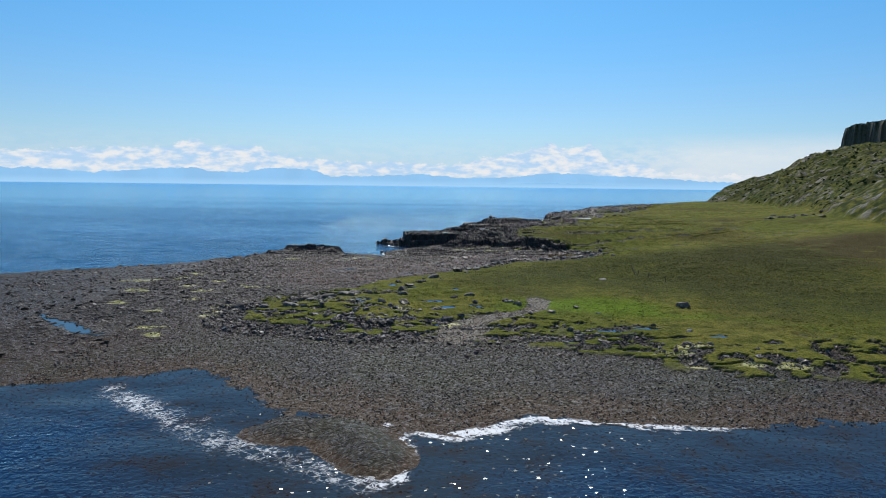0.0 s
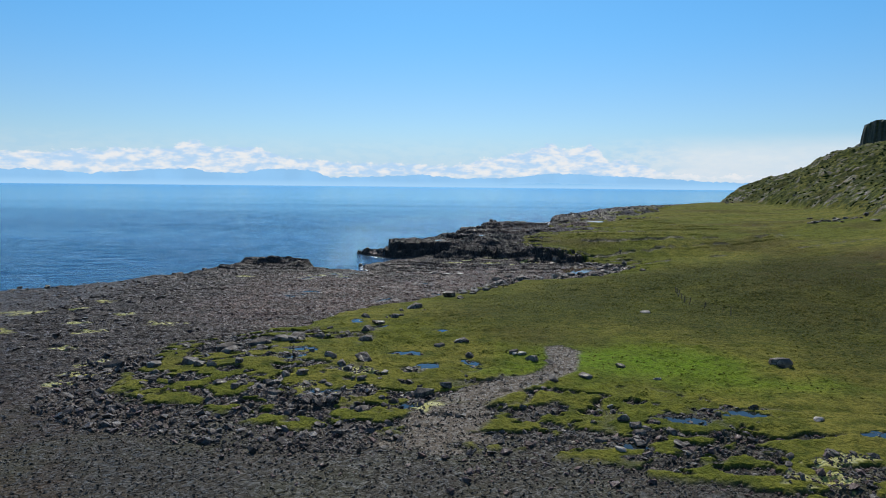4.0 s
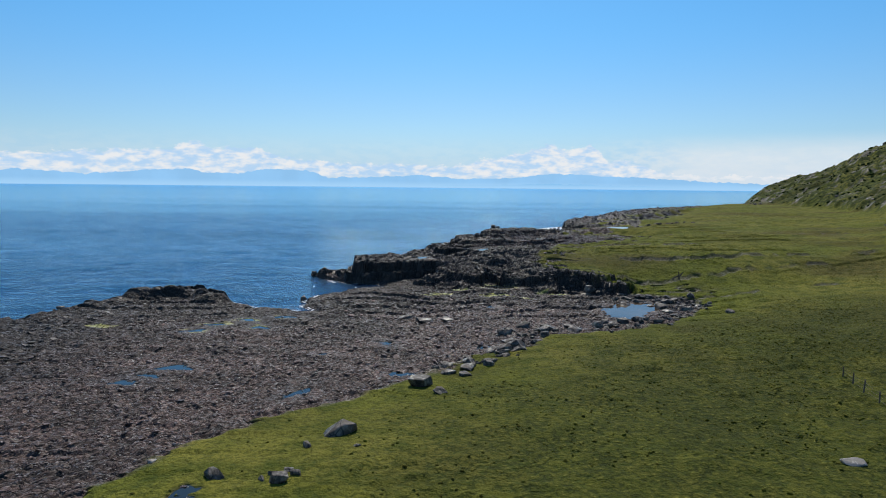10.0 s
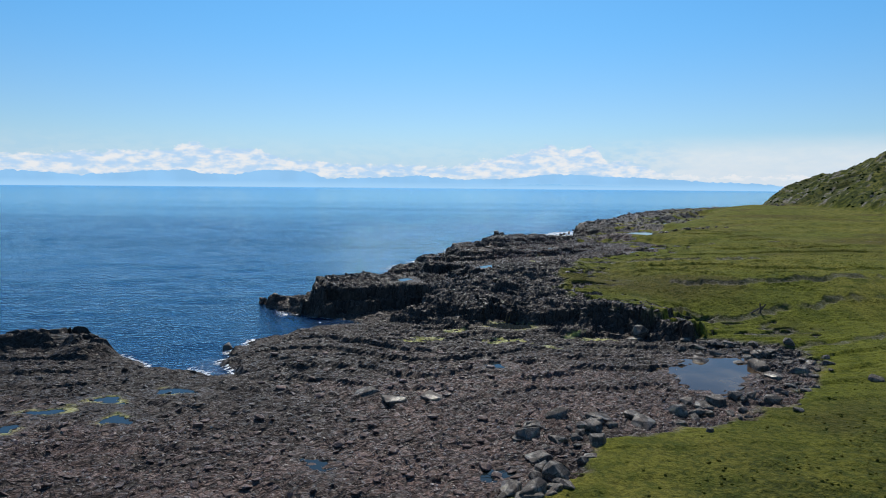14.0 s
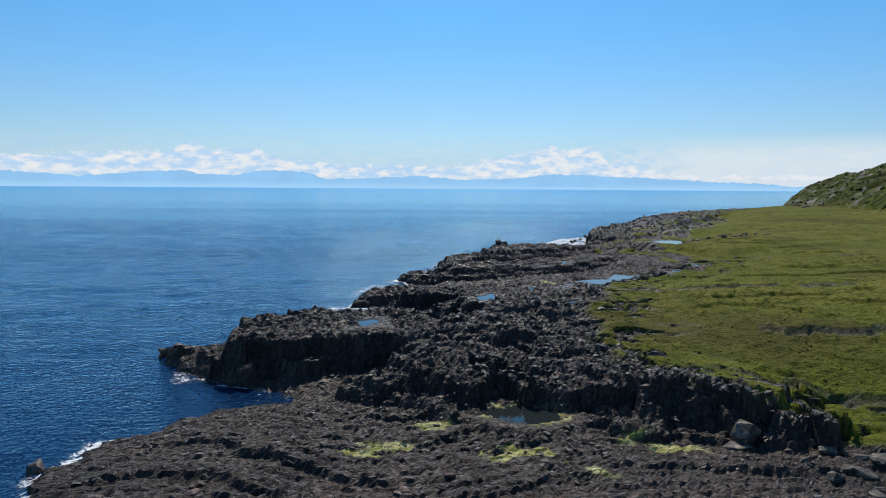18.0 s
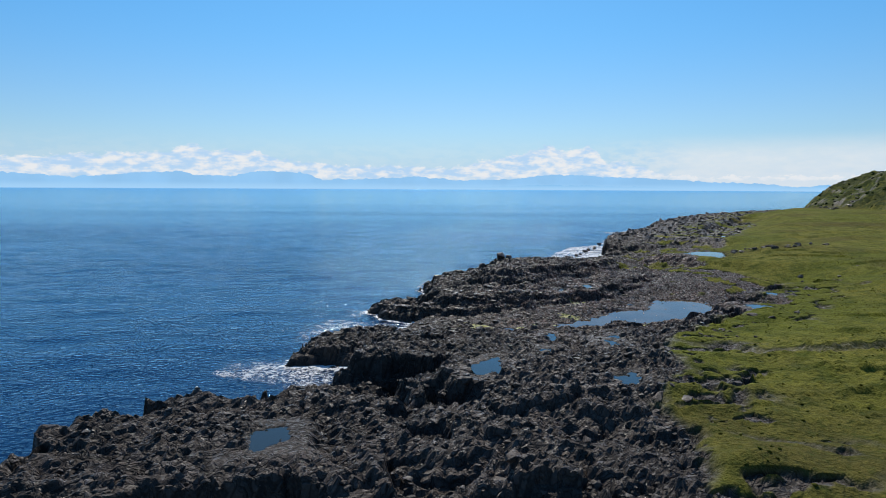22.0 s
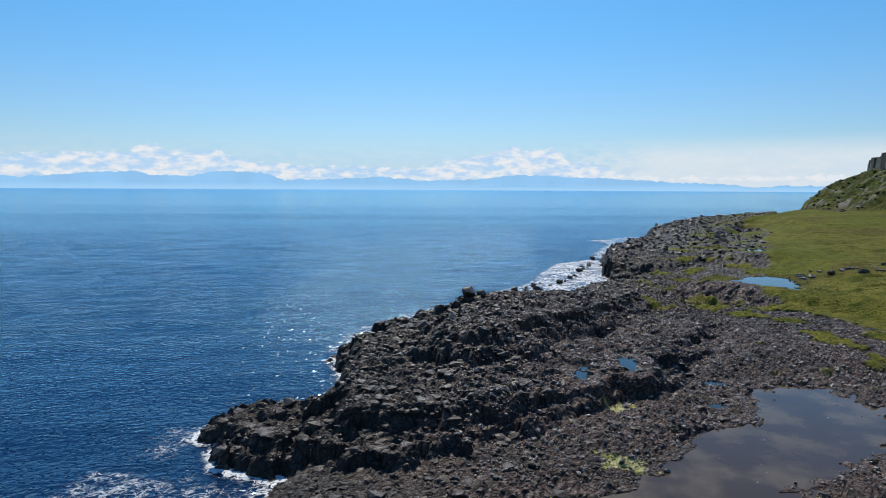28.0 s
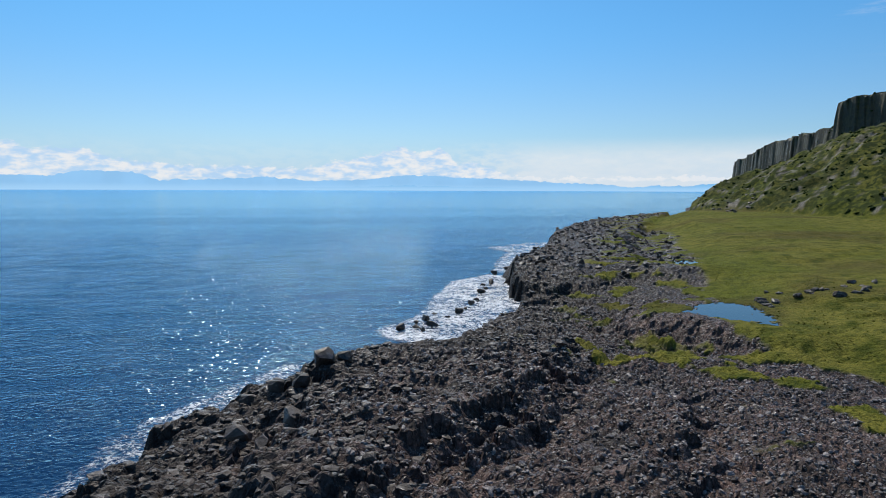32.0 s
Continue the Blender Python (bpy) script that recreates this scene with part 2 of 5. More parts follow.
BLOCKS = [  # outline, height at its south scarp, y of the scarp, fall per metre northwards
    ([(-17.8, 229.3), (-14, 228.6), (-9.5, 229), (-5.5, 231.3), (-0.5, 232.6), (3, 231.5), (7, 238), (3, 247), (-4, 249), (-8, 246.3), (-11.5, 248), (-15.2, 244.8), (-18.4, 238.5)], 4.5, 229, 0.01),
    ([(-27.5, 238), (-25.4, 235.2), (-19.5, 232), (-17, 235), (-21, 238.8)], 1.7, 235, 0.0),
    ([(-2.6, 223), (1.2, 221.2), (5, 219.8), (6.8, 221.5), (6.2, 226), (2, 228.5), (-1, 226.8)], 2.7, 222, -0.05),
    ([(6, 220), (9.5, 217.8), (16, 218.6), (21.5, 216.8), (27, 213.6), (33, 211.8), (36, 220), (20, 226), (6, 228)], 2.7, 217, 0.0),
    ([(-11, 271.2), (-5, 271.4), (0, 272.5), (6, 279), (0, 283.5), (-6, 281), (-9.3, 276)], 2.1, 274, 0.0),
    ([(-5, 303.6), (-2.4, 299), (3, 297.6), (5, 304), (0, 306.4)], 1.8, 300, 0.0),
    ([(-8, 253), (-3, 250), (6, 247.5), (10, 248), (6, 253), (0, 256), (-6, 257)], 2.7, 252, 0.0),
    ([(2, 227), (10, 221.5), (16, 221.2), (22, 219), (28, 215), (34, 213), (37, 222), (40, 236), (40, 250), (24, 246), (16, 248), (4, 252), (1, 240)], 4.3, 219, 0.03),
    ([(6, 234), (14, 231), (20, 229), (24, 226), (40, 226), (40, 250), (10, 250)], 5.2, 230, 0.03),
    ([(-0.8, 257.6), (0.6, 258.4), (3, 258.6), (5.5, 256.8), (6.5, 252.3), (9.5, 249), (11, 247.6), (15, 245.2), (18.8, 243.2), (24, 244), (32, 245), (38, 258), (46, 277), (40, 288), (24, 283), (12, 278.5), (4, 277), (1, 273), (0, 267), (-0.8, 260)], 5.7, 249, 0.095),
    ([(5.5, 310), (4.6, 304), (4.4, 298), (10, 297.3), (15, 299.5), (19, 302.5), (29, 309), (36, 314), (43, 324), (50, 338), (58, 352), (62, 366), (56, 396), (44, 379), (16, 357), (9, 341), (4, 328), (5, 318)], 3.2, 312, 0.028),
    ([(14.5, 316), (17, 314.6), (20.5, 318), (25.5, 324.5), (30.5, 329), (36, 335.5), (46, 349), (43, 357), (28, 356), (21, 350), (16, 341), (14, 330)], 5.6, 316, 0.05),
    ([(31, 217), (26, 223), (21, 229), (23, 240), (26, 254), (28, 263), (33, 272), (40, 279), (49, 291), (58, 303), (72, 311), (100, 318), (130, 300), (130, 242), (60, 236), (38, 224)], 4.8, 215, -0.004),
    ([(51, 391), (55, 409), (62, 432), (73, 444), (85, 468), (99, 501), (112, 524), (150, 590), (200, 632), (225, 640), (200, 600), (150, 530), (112, 470), (92, 425), (74, 396)], 4.7, 400, -0.010),
]
POOLS = [  # outline, level, whether it has green algae
    ("shore_pool", [(28, 197), (32, 201), (38, 202), (37, 196), (31, 188), (28, 190)], 0.85, 2),
    ("cove_pool", [(9, 216.5), (12, 218.6), (16, 218), (17, 215), (15, 213.5), (11, 215)], 0.6, 1),
    ("terrace_pool", [(10.8, 254), (13, 256.5), (13.2, 252), (11, 250.6)], 5.25, 0),
    ("terrace_pool", [(21.5, 250), (23, 251.5), (23.4, 249), (21.5, 247.6)], 5.2, 0),
    ("grass_pool", [(46.5, 285), (49.5, 284.5), (48.8, 281), (46.5, 281)], 5.1, 0),
    ("headland_pool", [(-4.8, 239.6), (-2.6, 239.6), (-2, 237), (-4, 236.2)], 4.3, 0),
    ("long_pool", [(6.5, 281.2), (11.3, 284.5), (18.8, 289.2), (25.5, 291.3), (33.3, 299.7), (38.8, 304), (43.7, 312.3), (50.2, 312.4), (52.8, 304.8), (48.4, 298.5), (40.1, 293.6), (32.6, 288), (26.8, 285.5), (18.7, 281.6), (12.6, 279.1)], 1.6, 2),
    ("meadow_pool", [(65, 361), (69, 366), (74, 366.5), (76, 361), (70.5, 352), (68, 355.5)], 4.5, 0),
    ("ledge_pool", [(27.6, 314.4), (27.6, 310.3), (26.6, 308.3), (26, 311.4)], 3.05, 0),
    ("ledge_pool", [(31.6, 315), (33.2, 314.8), (32.3, 311.1), (30.7, 312)], 3.05, 0),
    ("meadow_pool", [(87, 401), (90, 407), (95, 406), (92, 402)], 5.7, 0),
    ("channel_pool", [(-64, 99.5), (-55, 93.4), (-47, 87.2), (-46.6, 85.8), (-52, 88), (-62, 97)], 0.7, 0),
]


def puddle(name, x, y, rx, ry, weedy=0):
    """A small uneven pool round a spot."""
    turn = 0.7 * math.sin(3.1 * x + y)
    ring = [(k * 0.785, 1 + 0.28 * math.sin(2.3 * k + x * 1.7 + y)) for k in range(8)]
    rx, ry = 0.8 * rx, 0.8 * ry
    POOLS.append((name, [(x + r * (rx * math.cos(a) * math.cos(turn) - ry * math.sin(a) * math.sin(turn)), y + r * (rx * math.cos(a) * math.sin(turn) * 0.4 + ry * math.sin(a))) for a, r in ring], 1.0, weedy))


for spot in ((-15.3, 108.8, 1.5, 1.1), (-14.8, 111.6, 1.7, 0.9), (-0.2, 106, 2.0, 1.3), (-3, 110.4, 2.2, 0.8), (22.8, 90.8, 2.0, 1.0), (28.1, 92.4, 2.2, 0.9), (-10.9, 128.5, 0.6, 1.2), (-7.4, 123.8, 1.5, 0.7),
             (0.5, 119.9, 1.1, 0.6), (4.4, 107, 0.6, 1.7), (-9.6, 97, 1.6, 0.7), (-1, 93.4, 1.2, 0.9), (16.6, 86, 1.4, 0.5), (37, 88, 1.5, 0.6)):
    puddle("marsh_pool", *spot)
for spot in ((-25.5, 158.6, 2.6, 1.1), (-26.5, 155.4, 1.8, 0.7), (-28.2, 152.6, 2.0, 0.6), (-10.4, 165.6, 0.8, 0.6), (-10.3, 150.6, 0.6, 2.0), (-3.8, 171, 0.6, 1.1), (-0.3, 157.7, 1.8, 0.7),
             (8.8, 170, 1.5, 0.8), (10.6, 197.9, 1.6, 0.8)):
    puddle("platform_pool", *spot)
for spot in ((-30.5, 176.9, 2.4, 0.8), (-29, 181, 2.2, 0.8), (-25.3, 183.6, 1.8, 0.7), (-22.3, 179, 1.8, 0.9), (-20.7, 187, 2.0, 0.8)):
    puddle("weedy_pool", *spot, 1)
for spot in ((17.7, 264.8, 1.0, 1.2), (20.2, 271, 1.3, 2.2), (26, 269, 1.9, 1.0), (24.5, 263.4, 0.6, 1.3), (28.1, 278.2, 0.6, 0.7), (55, 293.2, 1.7, 0.9), (38, 307.4, 1.3, 0.8), (40.5, 313.5, 1.2, 0.7)):
    puddle("rock_pool", *spot)
# yellow green weed films on wet rock: where, and how wide
WEEDY = [(-58.1, 138.6), (-57, 145), (-48.2, 135), (-63.9, 135), (-56.8, 109), (-48, 102.4), (-47.5, 122.5), (-45.3, 113.7), (-39.7, 128.4), (-42, 91), (-37.4, 99.6), (-36.7, 103), (-37.5, 107), (-40.3, 87.4), (-44, 178.5), (-52, 128), (-60, 122)]
WEEDY += [(-11.8, 98.4), (-8.8, 96.1), (-0.3, 94), (-7.5, 103.6), (28.8, 80.7), (31.6, 83), (30.1, 75.4), (36.3, 76.9), (41.2, 76.2)]
WEEDY += [(17.1, 206.1), (12, 208.8), (4.7, 213.8), (22.6, 210.8), (1.1, 209.4), (28.8, 305.8), (25.7, 294.8), (20.7, 289.4), (17.6, 287), (12.5, 287.4), (34.6, 288.6)]
HILL_FOOT = ([150, 270, 380, 488, 560, 617, 650, 700, 812, 926, 1130, 1390, 1600], [120, 150, 200, 228, 231, 234, 242, 276, 350, 421, 567, 727, 867])
CLIFF_AT = ([150, 300, 450, 600, 680, 735, 985, 1380, 1600], [460, 465, 470, 450, 432, 418, 560, 787, 900])
CLIFF_BASE = ([150, 600, 735, 985, 1380, 1600], [66, 64, 61, 47, 34, 20])
CLIFF_TOP = ([150, 600, 715, 733, 738, 985, 1380, 1400, 1600], [100, 96, 92, 87, 70, 77, 71, 40, 24])
STACK = (18.8, 343.4)


def lie(x, y):
    """The height of the ground and its kinds at points of the plan, a slice at a time."""
    fx, fy = x.ravel().astype(float), y.ravel().astype(float)
    got = [lie_slice(fx[k:k + 40000], fy[k:k + 40000]) for k in range(0, len(fx), 40000)]
    return {k: np.concatenate([g[k] for g in got]).reshape(x.shape) for k in got[0]}


def lie_slice(x, y):
    wx = (fbm(x / 6, y / 6, 4, 3) - 0.5) * 5.0
    wy = (fbm(x / 6, y / 6, 4, 9) - 0.5) * 5.0
    jag, jcell, _, _ = worley(x / 2.4, y / 1.9, 5)
    qx, qy = x + wx * 0.7, y + wy * 0.7
    sea = inside(LAND, x + wx * 0.42, y + wy * 0.42)
    sea = np.maximum(sea, inside(SKERRY, x + wx * 0.4, y + wy * 0.4)) + (jcell - 0.5) * 1.1
    turf = inside(GRASS, qx, qy)
    beach = step(102, 84, y + wy) * step(-75, -32, x + wx * 2)
    # bare rock
    rocky = np.interp(sea, [-60, -12, -3, 0, 1.2, 4, 12, 30, 80], [-7, -3, -1.2, 0, 0.55, 0.8, 1.0, 1.15, 1.3])
    sandy = np.interp(sea, [-60, -15, 0, 6, 22, 40], [-6, -2.2, 0, 0.35, 1.05, 1.3])
    z = rocky * (1 - beach) + sandy * beach
    rim = step(4.6, 2.2, along([(-50, 203.5), (-45, 206), (-40, 206.5), (-37, 203.5)], x + wx * 0.5, y + wy * 0.5) + 1.5 * (jcell - 0.5)) * (0.8 + 1.5 * jcell)
    rim += np.exp(-(along([(-84, 162), (-80, 164.5)], x, y) / 2.0) ** 2) * 1.4
    rim += np.exp(-(along([(-52, 199), (-61, 188), (-72, 173), (-97, 153)], x, y) / 2.6) ** 2) * (0.3 + 0.9 * jcell)
    z = z + 1.5 * step(-1, 9, inside([(38, 314), (60, 312), (76, 326), (72, 352), (52, 352), (44, 330)], x, y)) + 0.7 * step(-1, 4, inside([(2, 281), (14, 287), (26, 293), (36, 303), (40, 314), (24, 305), (10, 297), (0, 295)], x, y)) + rim * step(-1, 1, sea) + np.interp(sea, [0, 5, 25, 45], [0, 0.6, 2.2, 3.6]) * step(330, 400, y)
    # joints and blocks
    c, s = math.cos(0.35), math.sin(0.35)
    ux, uy = x * c + y * s, -x * s + y * c
    gap1, cell1, ox1, oy1 = worley(ux / 1.5 + wx * 0.1, uy / 1.0 + wy * 0.1, 21)
    gap2, cell2, ox2, oy2 = worley(ux / 5.0, uy / 3.2, 31)
    gap3, cell3, ox3, oy3 = worley(ux / 0.62, uy / 0.5, 41)
    high = np.zeros_like(z)
    east = step(1, 7, x) * (1 - 0.4 * step(270, 300, y))
    # beds that step up northwards in long low ledges
    bend = y + 5.5 * np.exp(-((x - 3) / 9) ** 2) - 0.06 * x
    beds = np.zeros_like(z)
    for span, tall, twist, seed in ((5.2, 0.46, 0.6, 231), (1.7, 0.20, 1.3, 235)):
        ledge = bend / span + fbm(x / 11, y / 6, 4, seed) * twist * 2
        tooth = ledge - np.floor(ledge)
        tall = tall if span > 3 else tall * step(184, 197, y)
        beds = beds + tall * (0.5 - tooth + 0.5 * step(0.93, 1.0, tooth)) * step(0.30, 0.46, fbm(x / 9, y / 5, 3, seed + 2))
    z = z + beds * (0.36 + 0.64 * step(184, 197, y)) * step(2, 6, sea) * (1 - beach) * step(98, 122, y) * step(238, 224, y)
    for outline, top, scarp, fall in BLOCKS:
        d = inside(outline, x + wx * 0.55, y + wy * 0.55) + (jcell - 0.5) * (0.9 + 1.1 * east) + (cell2 - 0.5) * (2.2 + 2.4 * east)
        up = np.minimum(top - fall * (y - scarp) + (fbm(x / 6.5, y / 4.5, 3, 271) - 0.5) * 2.2 * step(0.5, 5, d) * (y < 350), np.where(y > 385, 3.2 + (y - 394) * 0.12, 99))
        lift = (0.45 * step(-1.6 - 0.8 * east, -1.0, d) + 0.55 * step(-0.2, 0.7 + 1.6 * east, d)) * step(-0.5, 0.7, sea)
        z = z + (np.maximum(up, z) - z) * lift
        high = np.maximum(high, lift * step(-0.5, 2.5, sea))
    base_z = z.copy()
    rough = (0.18 + 0.30 * high * step(300, 285, y)) * (1 - 0.85 * beach)
    north = step(300, 330, y)
    rough = np.where(y > 296, np.maximum(rough, 0.20 + 0.22 * step(26, 12, sea)), rough) * step(-2.5, 1.0, sea)
    block = (cell1 - 0.5) * 0.8 + (ox1 * (cell2 - 0.5) + oy1 * 0.45) * 0.5 - 0.5 * step(0.13, 0.0, gap1)
    big = (cell2 - 0.45) * 1.5 + (oy2 * 0.7) - 0.6 * step(0.1, 0.0, gap2)
    small = (cell3 - 0.5) * 0.30 + (ox3 * (cell1 - 0.5) + oy3 * 0.4) * 0.25 - 0.16 * step(0.22, 0.0, gap3)
    z = z + rough * block + rough ** 1.6 * big * 0.9 + small * (0.5 + 0.5 * rough) * (1 - 0.7 * beach) * step(-3, 0, sea) + (fbm(x / 0.9, y / 0.9, 3, 71) - 0.5) * 0.14
    ridged = 1 - np.abs(2 * fbm(x / 2.2, y / 1.5, 4, 73, 0.55) - 1) * 2.2
    ridged = ridged + 0.8 * (1 - np.abs(2 * fbm(x / 5.5, y / 4.0, 3, 75) - 1) * 2.2)
    z = z + (ridged - 1.0) * 0.26 * np.maximum(high, 0.35 * north) * step(-0.5, 1.5, sea)
    z = z + 0.8 * np.exp(-(along([(-14, 56), (-9, 55.5), (-4.5, 50)], x, y) / 2.6) ** 2)
    z = z + np.exp(-(np.hypot(x - STACK[0], y - STACK[1]) / 2.4) ** 4) * (0.4 + 0.5 * cell1)
    # turf
    inland = np.maximum(sea, 0)
    zg = np.interp(inland, [0, 20, 45, 75, 110, 145, 260], [1.1, 1.5, 1.8, 2.6, 6.0, 10.4, 12.5])
    upland = np.interp(y, [0, 206, 232, 290, 330, 420, 600], [0, 0, 4.6, 5.2, 4.6, 5.6, 9.5])
    zg = np.maximum(zg, np.where(y > 206, upland + 0.02 * np.maximum(0, inland - 40), 0))
    zg = zg + (fbm(x / 14, y / 14, 4, 51) - 0.5) * 0.9 + (fbm(x / 1.6, y / 1.6, 3, 55) - 0.5) * 0.2 + np.maximum(0, fbm(x / 0.75, y / 0.75, 2, 59) - 0.5) * 0.75 * step(0.35, 0.6, fbm(x / 18, y / 18, 3, 63))
    shelf = fbm(x / 34 + 3, y / 15, 4, 61)
    zg = zg + (0.10 + 0.30 * step(205, 240, y)) * (step(0.44, 0.455, shelf) + step(0.60, 0.615, shelf)) * step(6, 16, turf) * step(600, 400, y)
    bank_face = np.zeros_like(z)
    for bx, by, rise in (([26, 30, 36, 44, 60, 80, 110], [240, 238, 235, 231, 231, 234, 240], 0.95), ([30, 40, 60, 85], [222, 219, 222, 229], 0.7), ([38, 55, 80, 120], [207, 209, 213, 216], 0.55),
                         ([30, 45, 60, 85], [262, 257, 258, 264], 0.7), ([50, 75, 100, 140], [300, 300, 306, 310], 0.5)):
        dy = y - np.interp(x, bx, by) + (fbm(x / 3.5, y / 9, 3, 241) - 0.5) * 5
        here = step(bx[0] - 2, bx[0] + 3, x) * step(bx[-1] + 6, bx[-1] - 6, x) * step(0.47, 0.56, fbm(x / 6, y / 30, 3, 251))
        zg = zg + 0.5 * rise * here * step(-0.7, 0.3, dy) * np.exp(-np.maximum(dy, 0) / 13)
        bank_face = np.maximum(bank_face, here * step(-1.1, -0.6, dy) * step(0.5, 0.1, dy))
    zg = base_z + 0.22 + (zg - base_z) * step(-1.0, 15, turf) + (fbm(x / 1.3, y / 1.3, 3, 57) - 0.5) * 0.14
    marsh = step(132, 112, y + 0.25 * x + wy * 2) * step(26, 4, turf)
    marsh = np.maximum(marsh, 0.65 * step(16, 3, turf) * step(206, 216, y) * step(330, 300, y))
    holes = fbm(x / 2.7, y / 1.9, 4, 81) - 0.43 - 0.10 * marsh + np.where(turf < 0, 0, 0.30 * (1 - marsh)) + 0.01 * np.clip(turf, -10, 8)
    cover = step(-0.015, 0.02, holes) * step(-1.2, 0.6, turf + 2.2 * (fbm(x / 2.2, y / 2.2, 3, 83) - 0.5))
    spread = step(0.05, 0.09, fbm(x / 4, y / 4, 4, 91) - 0.42 + np.clip(turf, -20, 0) * 0.006) * step(-26, -20, turf) * step(285, 320, y)
    cover = np.maximum(cover, spread * step(1.0, 2.0, z))
    trail = step(-0.5, 0.4, inside([(-3.5, 86), (-1, 90.4), (1.2, 94.6), (4.4, 99), (8, 101.9), (11.6, 102.8), (13.2, 108.3), (13.6, 111.4), (14.4, 114.2), (16.2, 114.8), (17.6, 113), (17.2, 108.5), (16, 104), (12.7, 100.1), (7.6, 97.2), (6, 93.7), (5.6, 88.8), (8, 84), (2, 84)], x + wx * 0.6, y + wy * 0.6))
    trail = trail * (1 - step(96, 92, y) * step(0.52, 0.58, fbm(x / 4, y / 3, 4, 311)))
    cover = cover * (1 - trail) * (1 - 0.5 * bank_face)
    cut = step(0.050, 0.022, np.abs(fbm(x / 8 + 0.4, y / 5, 4, 301) - 0.5)) * step(0.25, 0.6, marsh) * step(0, 2, turf) * step(0.34, 0.46, fbm(x / 10, y / 10, 2, 303))
    cover = cover * (1 - cut)
    soft = np.where(turf > -3, zg, np.maximum(z, 0.3) + 0.15)
    z = np.where(turf > -3, z + (zg - 0.20 + 0.24 * (cell1 - 0.5) - z) * step(-0.5, 3, turf), z)
    z = z + (zg - 0.10 + 0.04 * (cell3 - 0.5) - z) * trail * step(2, 5, turf + 4)
    z = z - 0.18 * cut
    z = z + (soft - z) * cover
    # the hill and its cliff
    foot, crag = np.interp(y, *HILL_FOOT), np.interp(y, *CLIFF_AT)
    crag = crag + (fbm(y / 22, x * 0, 4, 101) - 0.5) * 16 + (fbm(y / 3.2, x * 0, 2, 103) - 0.5) * 5
    base, top = np.interp(y, *CLIFF_BASE), np.interp(y, *CLIFF_TOP)
    s_in = x + wx * 1.2 - foot
    t = np.clip(s_in / np.maximum(crag - foot, 1), 0, 1)
    z0 = np.interp(y, [150, 600, 640, 700], [11, 10, 4, 1])
    rise = np.maximum(s_in, 0) * 0.58
    room = np.maximum(base - z0, 1)
    lumps = (fbm(x / 16, y / 16, 5, 111) - 0.5) * 11 * step(0, 30, s_in) + (fbm(x / 5.5, y / 5.5, 3, 115) - 0.5) * 3.6 * step(0, 12, s_in) + (fbm(x / 2.6, y / 2.6, 3, 113) - 0.5) * 1.2
    slope = z0 + room * (1 - np.exp(-(rise / room) - 0.55 * (rise / room) ** 3)) + lumps
    slope = slope + 8.0 * np.exp(-((x - 266) / 24) ** 2 - ((y - 656) / 26) ** 2)     # the knoll at the hill's seaward end
    wall = step(0, 3.0, x - crag)
    slope = slope + (top + (fbm(y / 6, x / 6, 3, 121) - 0.5) * 3 + np.minimum(0.06 * np.maximum(x - crag, 0), 14) - slope) * wall
    on_hill = step(0, 6, s_in) * step(-1, 2, sea)
    z = z + (np.maximum(slope, z) - z) * on_hill
    scree = on_hill * step(0.64, 0.70, fbm(x / 4.5, y / 3.5, 4, 131)) * (1 - wall) * step(0.9, 0.1, t)
    face = step(-4, -1.0, x - crag) * step(7, 4.0, x - crag) * on_hill
    cover = np.where(on_hill > 0.5, np.clip(1 - 0.8 * scree - 0.75 * face, 0, 1), cover)
    # pools
    algae = np.zeros_like(z)
    for (_, outline, _, weedy), level in zip(POOLS, LEVELS):
        (lx, ly), (hx, hy) = np.min(outline, 0) - 12, np.max(outline, 0) + 12
        box = np.nonzero((x > lx) & (x < hx) & (y > ly) & (y < hy))[0]
        if not len(box):
            continue
        d = inside(outline, x[box] + wx[box] * 0.55, y[box] + wy[box] * 0.55) + (cell1[box] - 0.5) * min(2.6 if weedy == 2 else 1.3, 0.16 * min(hx - lx - 24, hy - ly - 24) + 0.2) + (cell3[box] - 0.5) * 0.5
        zz = z[box]
        if weedy == 0 and level > 4.2 and hx - lx > 30:
            zz = zz + (level + 0.08 + 0.12 * (cell3[box] - 0.5) - zz) * step(-12, -2.5, d)
        zz = np.maximum(zz, level + 0.06 - 0.5 * step(-1.6, -3.0, d)) * step(-3.2, -1.8, d) + zz * (1 - step(-3.2, -1.8, d))
        sunk = step(-0.25, 0.25, d)
        z[box] = zz + (np.minimum(zz, level - 0.16 - 0.1 * cell1[box]) - zz) * sunk
        cover[box] *= 1 - step(-0.3, 0.1, d)
        if weedy == 1:
            algae[box] = np.maximum(algae[box], step(-0.9, 0.0, d) * step(level + 0.35, level + 0.15, zz) * step(0.42, 0.55, fbm(x[box] / 1.6, y[box] / 1.6, 3, 141)))
    fray = fbm(x / 1.5, y / 0.9, 4, 221)
    for k, (ax, ay) in enumerate(WEEDY):
        box = np.nonzero((np.abs(x - ax) < 9) & (np.abs(y - ay) < 6))[0]
        if len(box):
            wide = 0.9 + 1.2 * ((k * 0.618) % 1)
            r = np.hypot((x[box] - ax) / (wide * 1.5), (y[box] - ay + 0.25 * (x[box] - ax) * math.sin(k * 2.0)) / (0.75 + 0.3 * wide))
            algae[box] = np.maximum(algae[box], step(1.0, 0.8, r + 2.2 * (fray[box] - 0.42)))
    cover = cover * (1 - 0.9 * algae)
    cover = cover * step(0.25, 0.6, z)
